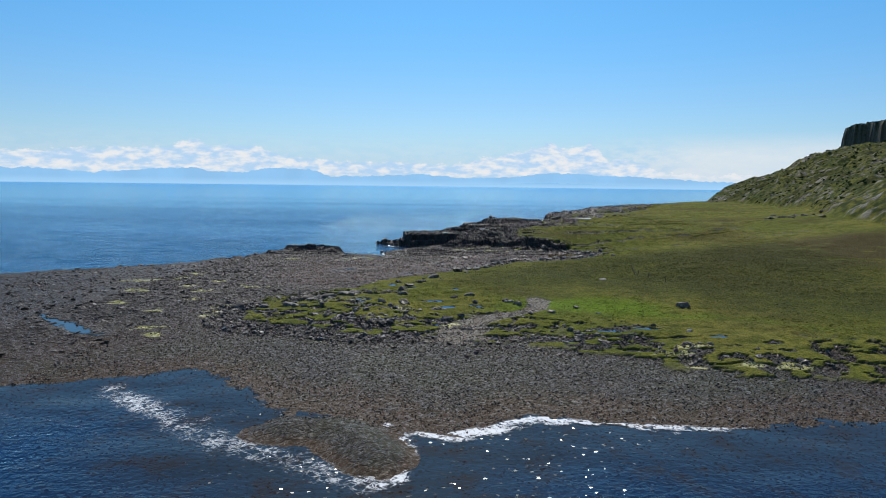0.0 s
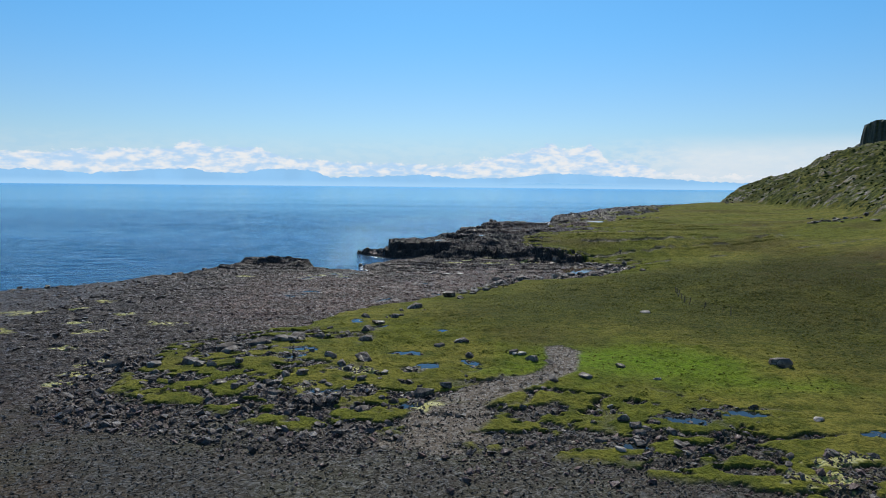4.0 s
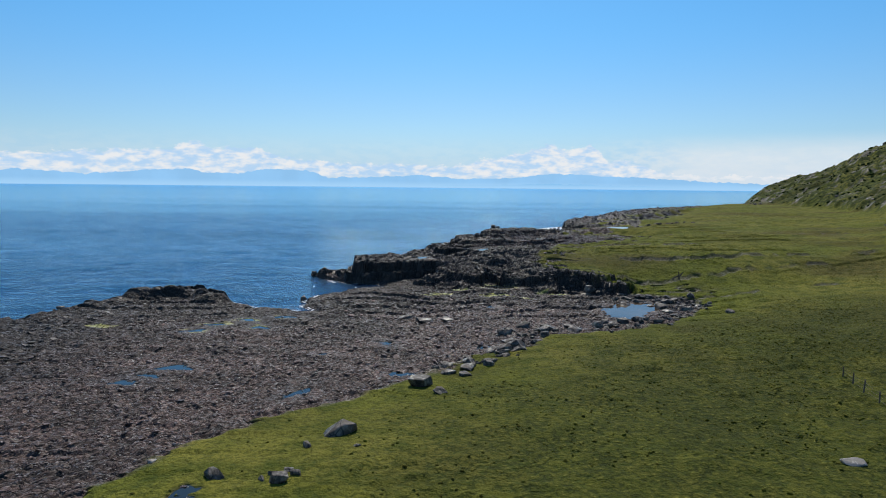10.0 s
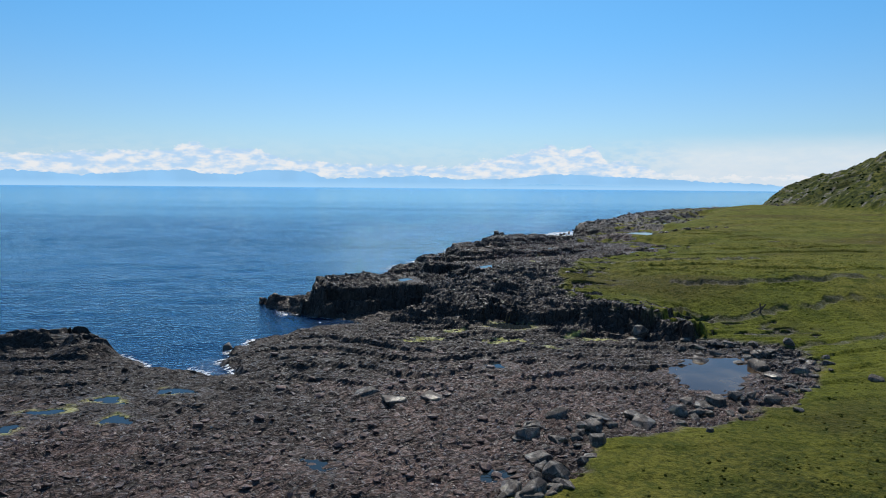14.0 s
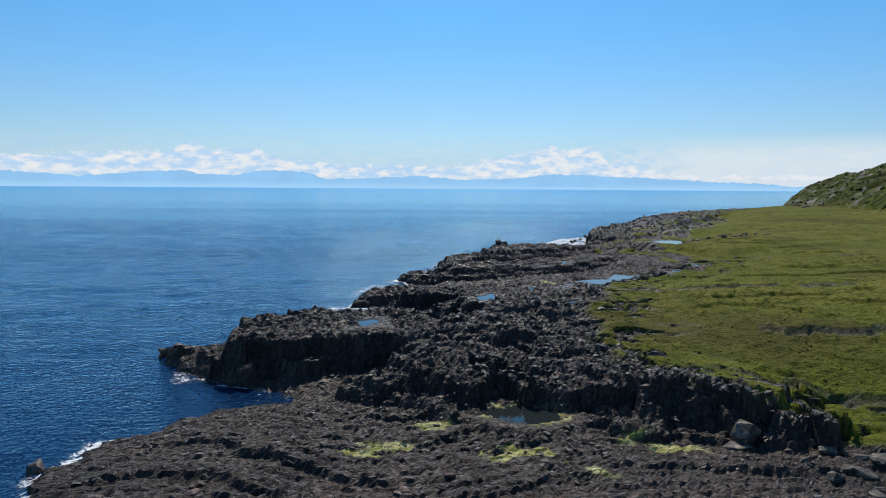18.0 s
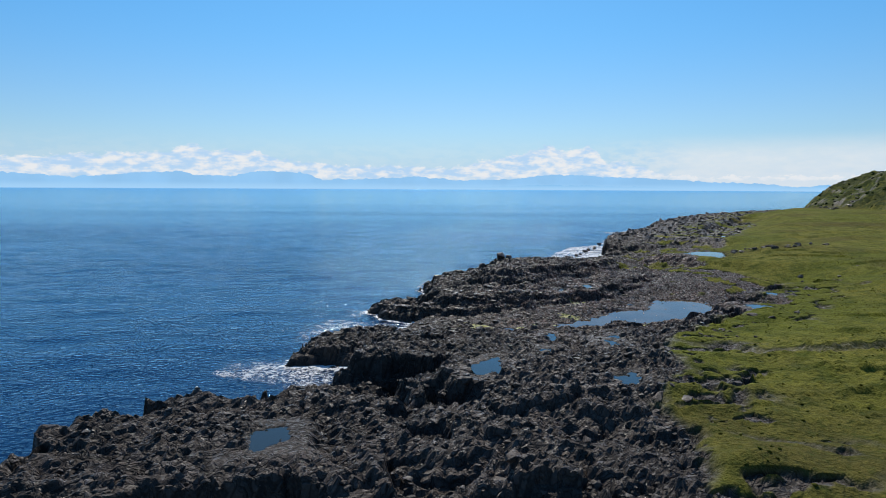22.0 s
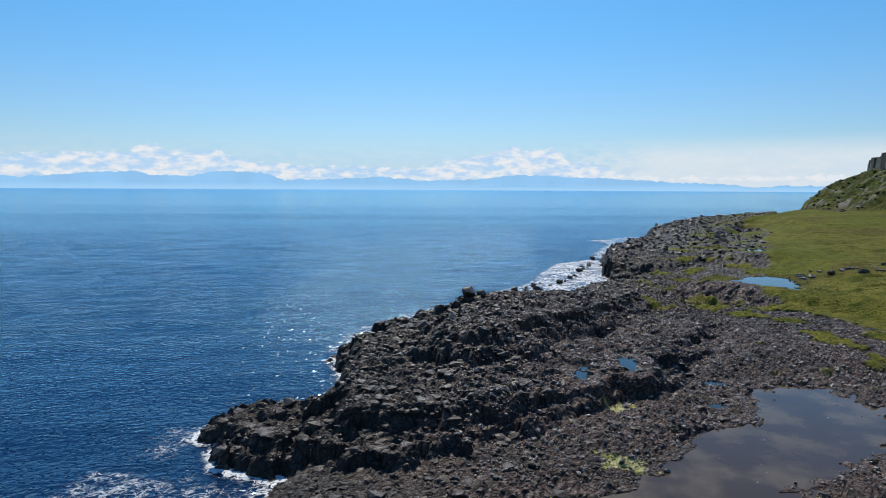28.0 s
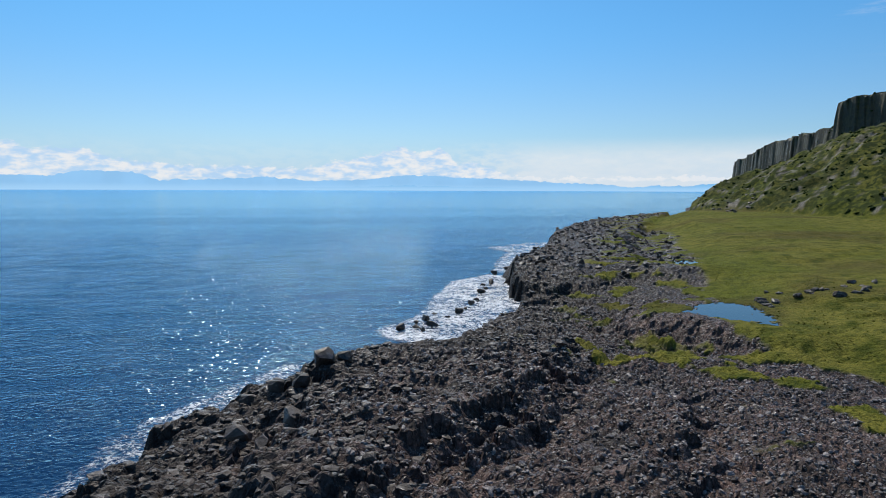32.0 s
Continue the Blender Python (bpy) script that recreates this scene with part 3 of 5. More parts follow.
    pale = step(9, 25, sea + 20 * (fbm(x / 11, y / 7, 4, 315) - 0.5)) * (1 - high) * step(2.6, 1.6, z) * (1 - beach) * step(108, 130, y + 0.4 * x) * step(208, 190, y) * step(-52, -26, x + wx)
    pale = np.maximum(pale, 0.9 * step(5, 16, sea) * step(262, 300, y) * step(400, 360, y)) * (1 - on_hill)
    pale = np.maximum(pale, 0.5 * trail * step(130, 120, y))
    heath = step(-6.0, 18.0, inside([(48, 148), (70, 140), (150, 145), (160, 205), (110, 205), (58, 186)], x + wx * 3, y + wy * 3))
    lush = step(0.0, 9.0, inside([(2, 104), (12, 98), (30, 95), (60, 88), (64, 94), (40, 106), (34, 117), (18, 121), (6, 116)], x + wx * 2, y + wy * 2))
    loose = 1 - 0.75 * step(176, 196, y + 0.3 * x)
    out = dict(z=z, trail=trail, cut=cut, clump=fbm(x / 5, y / 5, 3, 305), outer=step(296, 300, y) * step(18, 13, sea), loose=loose, heath=heath, lush=lush, rough=step(-6.0, 18.0, inside([(4, 120), (22, 119), (36, 112), (50, 98), (92, 92), (100, 150), (95, 205), (56, 200), (44, 192), (30, 184), (16, 172), (5, 158), (-8, 140)], x + wx * 2, y + wy * 2)), grass=cover, beach=np.maximum(beach, 0.5 * trail) * (1 - cover), pale=pale, algae=algae, hill=on_hill, sea=sea, turf=turf)
    return out


LEVELS = []
found = []
for _, outline, _, _ in POOLS:
    spots = np.array([(ax + (bx - ax) * k / 5, ay + (by - ay) * k / 5) for (ax, ay), (bx, by) in zip(outline, outline[1:] + outline[:1]) for k in range(5)])
    found.append(float(np.percentile(lie(spots[:, 0], spots[:, 1])["z"], 50)))
found = [p[2] if p[0] == "meadow_pool" else f for p, f in zip(POOLS, found)]
LEVELS.extend(found)


def spaced(knots):
    """Places along an axis: (from, to, step at the start, step at the end), one after another."""
    out = []
    for a, b, s0, s1 in knots:
        v = a
        while v < b - 1e-6:
            out.append(v)
            v += s0 + (s1 - s0) * (v - a) / (b - a)
    out.append(knots[-1][1])
    return np.array(out)


def sheet(name, xs, ys, z, attributes, mat, flip=False):
    """A mesh over a grid of places, with smooth shading and attributes at its points."""
    nx, ny = len(xs), len(ys)
    gx, gy = np.meshgrid(xs, ys)
    me = bpy.data.meshes.new(name)
    co = np.stack([gx, gy, z], -1).reshape(-1, 3)
    i = np.arange((ny - 1) * nx).reshape(ny - 1, nx)[:, :-1].ravel()
    quads = np.stack([i, i + 1, i + nx + 1, i + nx], -1)
    me.vertices.add(len(co)), me.loops.add(quads.size), me.polygons.add(len(quads))
    me.vertices.foreach_set("co", co.ravel().astype(np.float32))
    me.loops.foreach_set("vertex_index", quads.ravel().astype(np.int32))
    me.polygons.foreach_set("loop_start", np.arange(0, quads.size, 4, dtype=np.int32))
    me.update(calc_edges=True)
    for key, values in attributes.items():
        me.attributes.new(key, "FLOAT", "POINT").data.foreach_set("value", values.ravel().astype(np.float32))
    if "grass" in attributes:   # broken rock has hard edges, turf none
        hard = attributes["grass"][:-1, :-1].ravel() < 0.5
        me.attributes.new("sharp_face", "BOOLEAN", "FACE").data.foreach_set("value", hard)
    me.materials.append(mat)
    return new(name, me)


# ---- materials ----
def ground_nodes(n):
    p = n.position()
    grass, beach, pale, algae, hill = (n.attr(k) for k in ("grass", "beach", "pale", "algae", "hill"))
    parts = n.add("ShaderNodeSeparateXYZ")
    n.link(p, parts.inputs[0])
    height = parts.outputs[2]
    big, mid, fine = n.noise(p, 0.035, 4.0), n.noise(p, 0.35, 5.0), n.noise(p, 3.5, 5.0, 0.65)
    turf = n.mix(n.range(big, 0.38, 0.62), (0.088, 0.098, 0.011), (0.128, 0.120, 0.021))
    turf = n.mix(n.range(mid, 0.4, 0.7), turf, (0.050, 0.062, 0.007))
    turf = n.mix(n.math("MULTIPLY", n.attr("lush"), n.range(mid, 0.25, 0.6, 1.0, 0.55)), turf, (0.088, 0.158, 0.007))
    brown = n.math("MULTIPLY", n.attr("heath"), n.range(n.noise(n.scaled(p, (0.5, 1.6, 1.0)), 0.12, 5.0), 0.30, 0.46))
    brown = n.math("MAXIMUM", brown, n.range(n.noise(p, 0.024, 5.0, 0.55), 0.50, 0.64, 0.0, 0.6))
    turf = n.mix(brown, turf, (0.050, 0.037, 0.014))
    dull = n.math("MULTIPLY", n.math("MULTIPLY", n.attr("rough"), n.math("SUBTRACT", 1.0, n.math("MULTIPLY", n.attr("lush"), 0.8))), n.range(n.noise(p, 0.16, 4.0, 0.6), 0.3, 0.6, 0.45, 0.85))
    turf = n.mix(dull, turf, (0.030, 0.034, 0.006))
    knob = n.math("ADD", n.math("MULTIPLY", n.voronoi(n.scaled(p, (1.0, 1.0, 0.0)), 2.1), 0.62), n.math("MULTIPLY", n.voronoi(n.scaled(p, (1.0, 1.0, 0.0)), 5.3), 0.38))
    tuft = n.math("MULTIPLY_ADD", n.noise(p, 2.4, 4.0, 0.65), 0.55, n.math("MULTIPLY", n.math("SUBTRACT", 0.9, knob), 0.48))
    # Relief shade put into the colour: tussock tops lightened, hollows between them darkened.
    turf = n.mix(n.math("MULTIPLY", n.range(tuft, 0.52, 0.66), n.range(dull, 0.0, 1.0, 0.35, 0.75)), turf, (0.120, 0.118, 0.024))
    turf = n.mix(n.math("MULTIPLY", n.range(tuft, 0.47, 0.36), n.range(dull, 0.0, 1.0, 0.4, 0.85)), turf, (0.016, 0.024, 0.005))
    turf = n.mix(n.range(fine, 0.52, 0.8, 0.0, 0.5), turf, (0.13, 0.12, 0.025))
    turf = n.mix(n.range(n.noise(p, 1.7, 4.0, 0.6), 0.5, 0.68, 0.0, 0.55), turf, (0.026, 0.040, 0.006))
    turf = n.mix(n.math("MULTIPLY", hill, n.range(mid, 0.40, 0.56, 0.25, 0.9)), turf, (0.020, 0.030, 0.007))
    rock = n.mix(n.range(mid, 0.3, 0.7), (0.025, 0.020, 0.017), (0.050, 0.039, 0.032))
    rock = n.mix(n.range(fine, 0.52, 0.75, 0.0, 0.55), rock, (0.085, 0.068, 0.055))
    rock = n.mix(n.range(height, 3.0, 5.0, 0.0, 0.3), rock, n.mix(fine, (0.03, 0.026, 0.024), (0.12, 0.11, 0.10)))
    slab = n.mix(n.range(n.noise(p, 1.3, 4.0), 0.35, 0.65), (0.026, 0.0165, 0.0135), (0.070, 0.046, 0.037))
    # Fine bright specks: highlights of the slabs put into their colour.
    slab = n.mix(n.range(fine, 0.50, 0.68, 0.0, 0.7), slab, (0.19, 0.14, 0.118))
    rock = n.mix(pale, rock, n.mix(1.0, slab, (1.3, 1.25, 1.25), "MULTIPLY"))
    stain = n.noise(n.scaled(p, (0.6, 1.0, 1.0)), 0.16, 5.0, 0.6)
    rock = n.mix(n.range(stain, 0.42, 0.62, 0.0, 0.55), rock, (0.014, 0.011, 0.009))
    px, py, pz = n.split(p)
    bend = n.math("MULTIPLY", n.noise(p, 0.5, 3.0), 1.8)
    across = n.math("ADD", n.math("ADD", n.math("MULTIPLY", px, 0.62), n.math("MULTIPLY", py, 0.23)), bend)
    up = n.math("ADD", n.math("ADD", n.math("MULTIPLY", py, 1.0), n.math("MULTIPLY", px, -0.36)), bend)
    joint = n.voronoi(n.combine(across, up), 1.0, "DISTANCE_TO_EDGE")
    crack = n.voronoi(n.combine(across, up, 4.0), 2.7, "DISTANCE_TO_EDGE")
    gap = n.math("MAXIMUM", n.range(joint, 0.09, 0.02), n.range(crack, 0.10, 0.02, 0.0, 0.7))
    gap = n.math("MULTIPLY", gap, n.range(n.attr("trail"), 0.0, 0.6, 1.0, 0.0))
    rock = n.mix(n.math("MULTIPLY", gap, 0.72), rock, (0.008, 0.007, 0.006))
    stone = n.voronoi(p, 4.2, out="Color")
    tint = n.add("ShaderNodeSeparateColor")
    n.link(stone, tint.inputs[0])
    cobble = n.mix(tint.outputs[0], (0.009, 0.008, 0.0055), (0.034, 0.030, 0.021))
    wrack = n.math("MAXIMUM", n.range(px, -22.0, -40.0), n.range(px, 36.0, 52.0))
    cobble = n.mix(n.math("MULTIPLY", wrack, n.range(mid, 0.25, 0.5, 0.4, 0.95)), cobble, (0.024, 0.014, 0.009))
    cobble = n.mix(n.range(n.noise(p, 0.09, 4.0), 0.45, 0.6, 0.0, 0.6), cobble, (0.026, 0.027, 0.011))
    rock = n.mix(beach, rock, cobble)
    weed = n.range(n.math("ADD", height, n.math("MULTIPLY", mid, 0.9)), 1.0, 0.55)
    weed = n.math("MAXIMUM", weed, n.range(px, -30.0, -55.0, 0.0, 0.55))
    rock = n.mix(n.math("MULTIPLY", weed, 0.8), rock, n.mix(beach, (0.016, 0.014, 0.012), (0.045, 0.026, 0.012)))
    gravel = n.mix(n.range(n.noise(p, 5.0, 4.0, 0.7), 0.35, 0.65), (0.030, 0.024, 0.016), (0.085, 0.070, 0.050))
    # Hill rock is coloured lighter to stand in for haze over the distance.
    rock = n.mix(n.math("MULTIPLY", hill, 0.8), rock, n.mix(fine, (0.030, 0.028, 0.022), (0.095, 0.087, 0.070)))
    rock = n.mix(n.attr("trail"), rock, gravel)
    film = n.mix(n.range(n.noise(p, 1.1, 4.0), 0.4, 0.6), (0.20, 0.20, 0.045), (0.30, 0.30, 0.13))
    rock = n.mix(n.math("MULTIPLY", algae, n.range(fine, 0.3, 0.45, 0.7, 1.0)), rock, film)
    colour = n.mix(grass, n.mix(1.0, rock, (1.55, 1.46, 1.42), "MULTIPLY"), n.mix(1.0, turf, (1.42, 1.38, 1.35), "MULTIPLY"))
    wet = n.range(n.noise(p, 2.6, 4.0, 0.6), 0.42, 0.62)
    rough = n.math("MAXIMUM", n.math("MULTIPLY", grass, 0.95), n.range(wet, 0.0, 1.0, 0.85, 0.36))
    blades = n.noise(p, 9.0, 3.0, 0.7)
    relief = n.math("ADD", n.math("ADD", n.math("MULTIPLY", fine, 0.5), n.math("MULTIPLY", blades, 0.5)), n.math("MULTIPLY", n.math("MULTIPLY", tuft, grass), 3.4))
    relief = n.math("SUBTRACT", relief, n.math("MULTIPLY", gap, n.range(grass, 0.0, 0.5, 0.9, 0.0)))
    normal = n.bump(relief, 0.8, 0.16)
    n.finish(n.surface(colour, rough, normal, n.range(grass, 0.0, 1.0, 0.26, 0.08)))


def sea_nodes(n):
    p = n.position()
    shallow = n.attr("shallow")
    chop = n.noise(n.scaled(p, (0.85, 1.0, 1.0)), 1.7, 2.5, 0.55)
    ripple = n.noise(n.scaled(p, (0.8, 1.0, 1.0)), 6.0, 3.0, 0.6)
    swell = n.noise(n.scaled(p, (0.6, 1.0, 1.0)), 0.4, 3.0, 0.55)
    lanes = n.noise(n.scaled(p, (0.0012, 0.006, 1.0)), 1.0, 4.0, 0.6)
    gap = n.add("ShaderNodeVectorMath", operation="DISTANCE")
    n.link(p, gap.inputs[0])
    gap.inputs[1].default_value = (10, 150, 0)
    calm = n.math("MULTIPLY", n.range(lanes, 0.38, 0.62, 1.0, 0.55), n.range(gap.outputs["Value"], 120, 1000, 1.0, 0.20))
    calm = n.math("MULTIPLY", calm, n.range(shallow, 0.0, 1.0, 1.0, 0.25))
    h = n.math("ADD", n.math("MULTIPLY", chop, 0.44), n.math("ADD", n.math("MULTIPLY", ripple, 0.03), n.math("MULTIPLY", swell, 0.45)))
    normal = n.bump(h, calm, 0.55)
    facet = n.split(n.voronoi(n.scaled(p, (0.8, 1.0, 0.0)), 6.5, out="Color"))
    tilt = n.combine(n.math("MULTIPLY_ADD", facet[0], 0.44, -0.22), n.math("MULTIPLY_ADD", facet[1], 0.46, -0.58), 1.0)
    flat = n.add("ShaderNodeVectorMath", operation="NORMALIZE")
    n.link(tilt, flat.inputs[0])
    chosen = n.add("ShaderNodeMix", data_type="VECTOR")
    glint = n.math("GREATER_THAN", facet[2], n.math("MULTIPLY_ADD", n.attr("offshore"), 0.08, 0.91))
    n.put(chosen.inputs[0], glint), n.link(normal, chosen.inputs[4]), n.link(flat.outputs[0], chosen.inputs[5])
    gleam = chosen.outputs[1]
    weed = n.math("MULTIPLY", shallow, n.range(n.noise(p, 0.3, 5.0, 0.6), 0.5, 0.62))
    colour = n.mix(weed, n.mix(shallow, (0.003, 0.018, 0.056), (0.022, 0.027, 0.032)), (0.026, 0.017, 0.008))
    body = n.add("ShaderNodeBsdfDiffuse")
    n.put(body.inputs["Color"], colour)
    skin = n.add("ShaderNodeBsdfGlossy")
    n.put(skin.inputs["Color"], n.mix(shallow, (0.56, 0.83, 1.0), (0.66, 0.69, 0.70))), n.put(skin.inputs["Roughness"], n.math("MULTIPLY_ADD", glint, 0.06, 0.10)), n.link(gleam, skin.inputs["Normal"])
    edge = n.add("ShaderNodeFresnel")
    n.put(edge.inputs["IOR"], 1.33), n.link(gleam, edge.inputs["Normal"])
    both = n.add("ShaderNodeMixShader")
    n.link(edge.outputs[0], both.inputs[0]), n.link(body.outputs[0], both.inputs[1]), n.link(skin.outputs[0], both.inputs[2])
    n.finish(both.outputs[0])


def pool_nodes(n):
    p = n.position()
    normal = n.bump(n.noise(p, 2.0, 3.0), 0.15, 0.02)
    n.finish(n.surface((0.02, 0.026, 0.026), 0.04, normal, 0.5, IOR=1.33))


def silt_nodes(n):
    p = n.position()
    normal = n.bump(n.noise(p, 2.0, 3.0), 0.15, 0.02)
    bed = n.mix(n.range(n.noise(p, 0.25, 4.0), 0.4, 0.65), (0.060, 0.038, 0.020), (0.12, 0.085, 0.048))
    n.finish(n.surface(bed, 0.05, normal, 0.4, IOR=1.33))


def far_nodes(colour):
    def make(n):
        # Air haze is put into an emitted colour, paler towards the foot.
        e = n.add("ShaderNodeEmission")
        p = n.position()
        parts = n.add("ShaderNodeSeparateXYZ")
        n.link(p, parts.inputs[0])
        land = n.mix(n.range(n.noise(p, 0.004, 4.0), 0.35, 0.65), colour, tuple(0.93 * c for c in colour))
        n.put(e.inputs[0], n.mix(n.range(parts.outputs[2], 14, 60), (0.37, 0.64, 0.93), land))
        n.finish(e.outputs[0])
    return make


GROUND = material("coast_ground", ground_nodes)
SEA = material("sea_water", sea_nodes)
POOL = material("pool_water", pool_nodes)
SILT = material("shallow_silt_water", silt_nodes)
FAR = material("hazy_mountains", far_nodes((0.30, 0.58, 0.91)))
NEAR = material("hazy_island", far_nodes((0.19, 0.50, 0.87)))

# ---- ground, sea, distance ----
KINDS = ("grass", "beach", "pale", "algae", "hill", "heath", "lush", "trail", "rough")
XS = spaced([(-62, -34, 0.6, 0.26), (-34, 56, 0.26, 0.26), (56, 98, 0.28, 0.8)])
YS = spaced([(43, 345, 0.26, 0.26), (345, 426, 0.3, 0.7)])
GX, GY = np.meshgrid(XS, YS)
LIE = lie(GX, GY)
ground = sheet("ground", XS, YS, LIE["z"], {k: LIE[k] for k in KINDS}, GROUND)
tagged(ground, "rocky basalt shore, cobble beach and green turf beside the sea", "ground", kind="structure")
# the land beyond, which dips under the near sheet where the two meet
OX = spaced([(-230, -60, 6, 1.4), (-60, 92, 4, 4), (92, 240, 1.2, 2.2), (240, 520, 2.2, 2.8), (520, 830, 2.8, 3.2), (830, 1300, 4, 40)])
OY = spaced([(10, 44, 4, 2), (44, 420, 1.5, 1.5), (420, 780, 1.1, 2.6), (780, 1450, 2.6, 6), (1450, 1700, 8, 40)])
HX, HY = np.meshgrid(OX, OY)
FAR_LIE = lie(HX, HY)
under = np.minimum(np.minimum(HX - XS[0], XS[-1] - HX), np.minimum(HY - YS[0], YS[-1] - HY))
hill_land = sheet("ground_hill", OX, OY, FAR_LIE["z"] - 0.5 * step(0.5, 4.0, under) - 3.0 * step(5, 9, under), {k: FAR_LIE[k] for k in KINDS}, GROUND)
tagged(hill_land, "green hillside with a dark columnar cliff above the shore", "hill", kind="structure")

SX = spaced([(-4700, -200, 400, 20), (-200, -60, 8, 2.5), (-60, 60, 1.2, 1.2), (60, 300, 2.5, 12), (300, 4700, 20, 400)])
SY = spaced([(-600, 20, 60, 4), (20, 80, 1.2, 1.2), (80, 420, 1.4, 1.6), (420, 800, 2.5, 14), (800, 4700, 16, 300)])
WX, WY = np.meshgrid(SX, SY)
waves = (fbm(WX / 9, WY / 5, 4, 151) - 0.5) * 0.5 * step(900, 300, np.hypot(WX, WY - 150))
depth = inside(LAND, WX, WY)
shallow = step(-22, -3, np.maximum(depth, inside(SKERRY, WX, WY))) * step(110, 85, WY)
waves = waves + 8.5 * step(1500, 4500, np.hypot(WX - 8, WY - 143))     # the far water meets the sky at its true height
sea = tagged(sheet("sea", SX, SY, waves, {"shallow": shallow, "offshore": step(-40, -150, depth)}, SEA), "wide blue sea with small waves under sunlight", "sea", kind="structure")


def ridge_line(name, points, radius, mat, label):
    """A far range as a wall of land that stands on the horizon: (azimuth, elevation) in degrees."""
    az = np.arange(points[0][0], points[-1][0], 0.08)
    el = np.interp(az, [a for a, _ in points], [e for _, e in points])
    el = el + ((fbm(az * 1.3, az * 0, 4, 161) - 0.5) * 0.16 + (fbm(az * 3.1, az * 0, 4, 163) - 0.5) * 0.20) * (el > 0.12)
    bm = bmesh.new()
    rows = []
    for a, e in zip(az, el):
        x, y = 8 + radius * math.sin(radians(a)), 143 + radius * math.cos(radians(a))
        back = 1.02
        rows.append([bm.verts.new(c) for c in ((x, y, -8), (x, y, 20 + radius * math.tan(radians(max(e, -0.2)))), (8 + (x - 8) * back, 143 + (y - 143) * back, -8))])
    for p, q in zip(rows, rows[1:]):
        bm.faces.new((p[0], q[0], q[1], p[1])), bm.faces.new((p[1], q[1], q[2], p[2]))
    me = bpy.data.meshes.new(name)
    bm.to_mesh(me), bm.free()
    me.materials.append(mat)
    return tagged(new(name, me), label, "mountains", kind="structure")


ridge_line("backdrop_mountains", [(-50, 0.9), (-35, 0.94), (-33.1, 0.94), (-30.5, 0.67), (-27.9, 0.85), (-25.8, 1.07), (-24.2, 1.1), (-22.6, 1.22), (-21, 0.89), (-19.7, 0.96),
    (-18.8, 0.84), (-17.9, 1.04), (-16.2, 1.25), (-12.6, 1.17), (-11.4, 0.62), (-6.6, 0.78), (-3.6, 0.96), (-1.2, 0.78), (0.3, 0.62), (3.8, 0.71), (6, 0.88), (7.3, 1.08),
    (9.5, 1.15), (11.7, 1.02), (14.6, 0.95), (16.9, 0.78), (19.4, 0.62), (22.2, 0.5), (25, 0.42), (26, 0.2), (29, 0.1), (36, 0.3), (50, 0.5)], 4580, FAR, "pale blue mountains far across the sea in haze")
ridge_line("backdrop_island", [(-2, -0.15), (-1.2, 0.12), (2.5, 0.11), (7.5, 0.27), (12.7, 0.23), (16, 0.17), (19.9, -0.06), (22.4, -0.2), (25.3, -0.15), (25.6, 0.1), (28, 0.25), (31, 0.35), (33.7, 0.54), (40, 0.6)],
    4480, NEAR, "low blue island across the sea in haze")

# ---- pools ----
for (name, outline, _, weedy), level in zip(POOLS, LEVELS):
    hx, hy = np.mean(outline, 0)
    bm = bmesh.new()
    ring = []
    for (ax, ay), (bx, by) in zip(outline, outline[1:] + outline[:1]):
        for k in range(4):
            px, py = ax + (bx - ax) * k / 4, ay + (by - ay) * k / 4
            r = math.hypot(px - hx, py - hy)
            g = (r + 0.9) / r
            ring.append(bm.verts.new((hx + (px - hx) * g, hy + (py - hy) * g, level)))
    bm.faces.new(ring)
    bmesh.ops.triangulate(bm, faces=bm.faces[:])
    me = bpy.data.meshes.new(name)
    bm.to_mesh(me), bm.free()
    me.materials.append(SILT if weedy == 2 else POOL)
    words = "still tide pool with yellow green algae among dark rocks" if weedy == 1 else "still tide pool of dark water mirroring the sky"
    tagged(new(name, me), words, "tide pool", kind="structure")


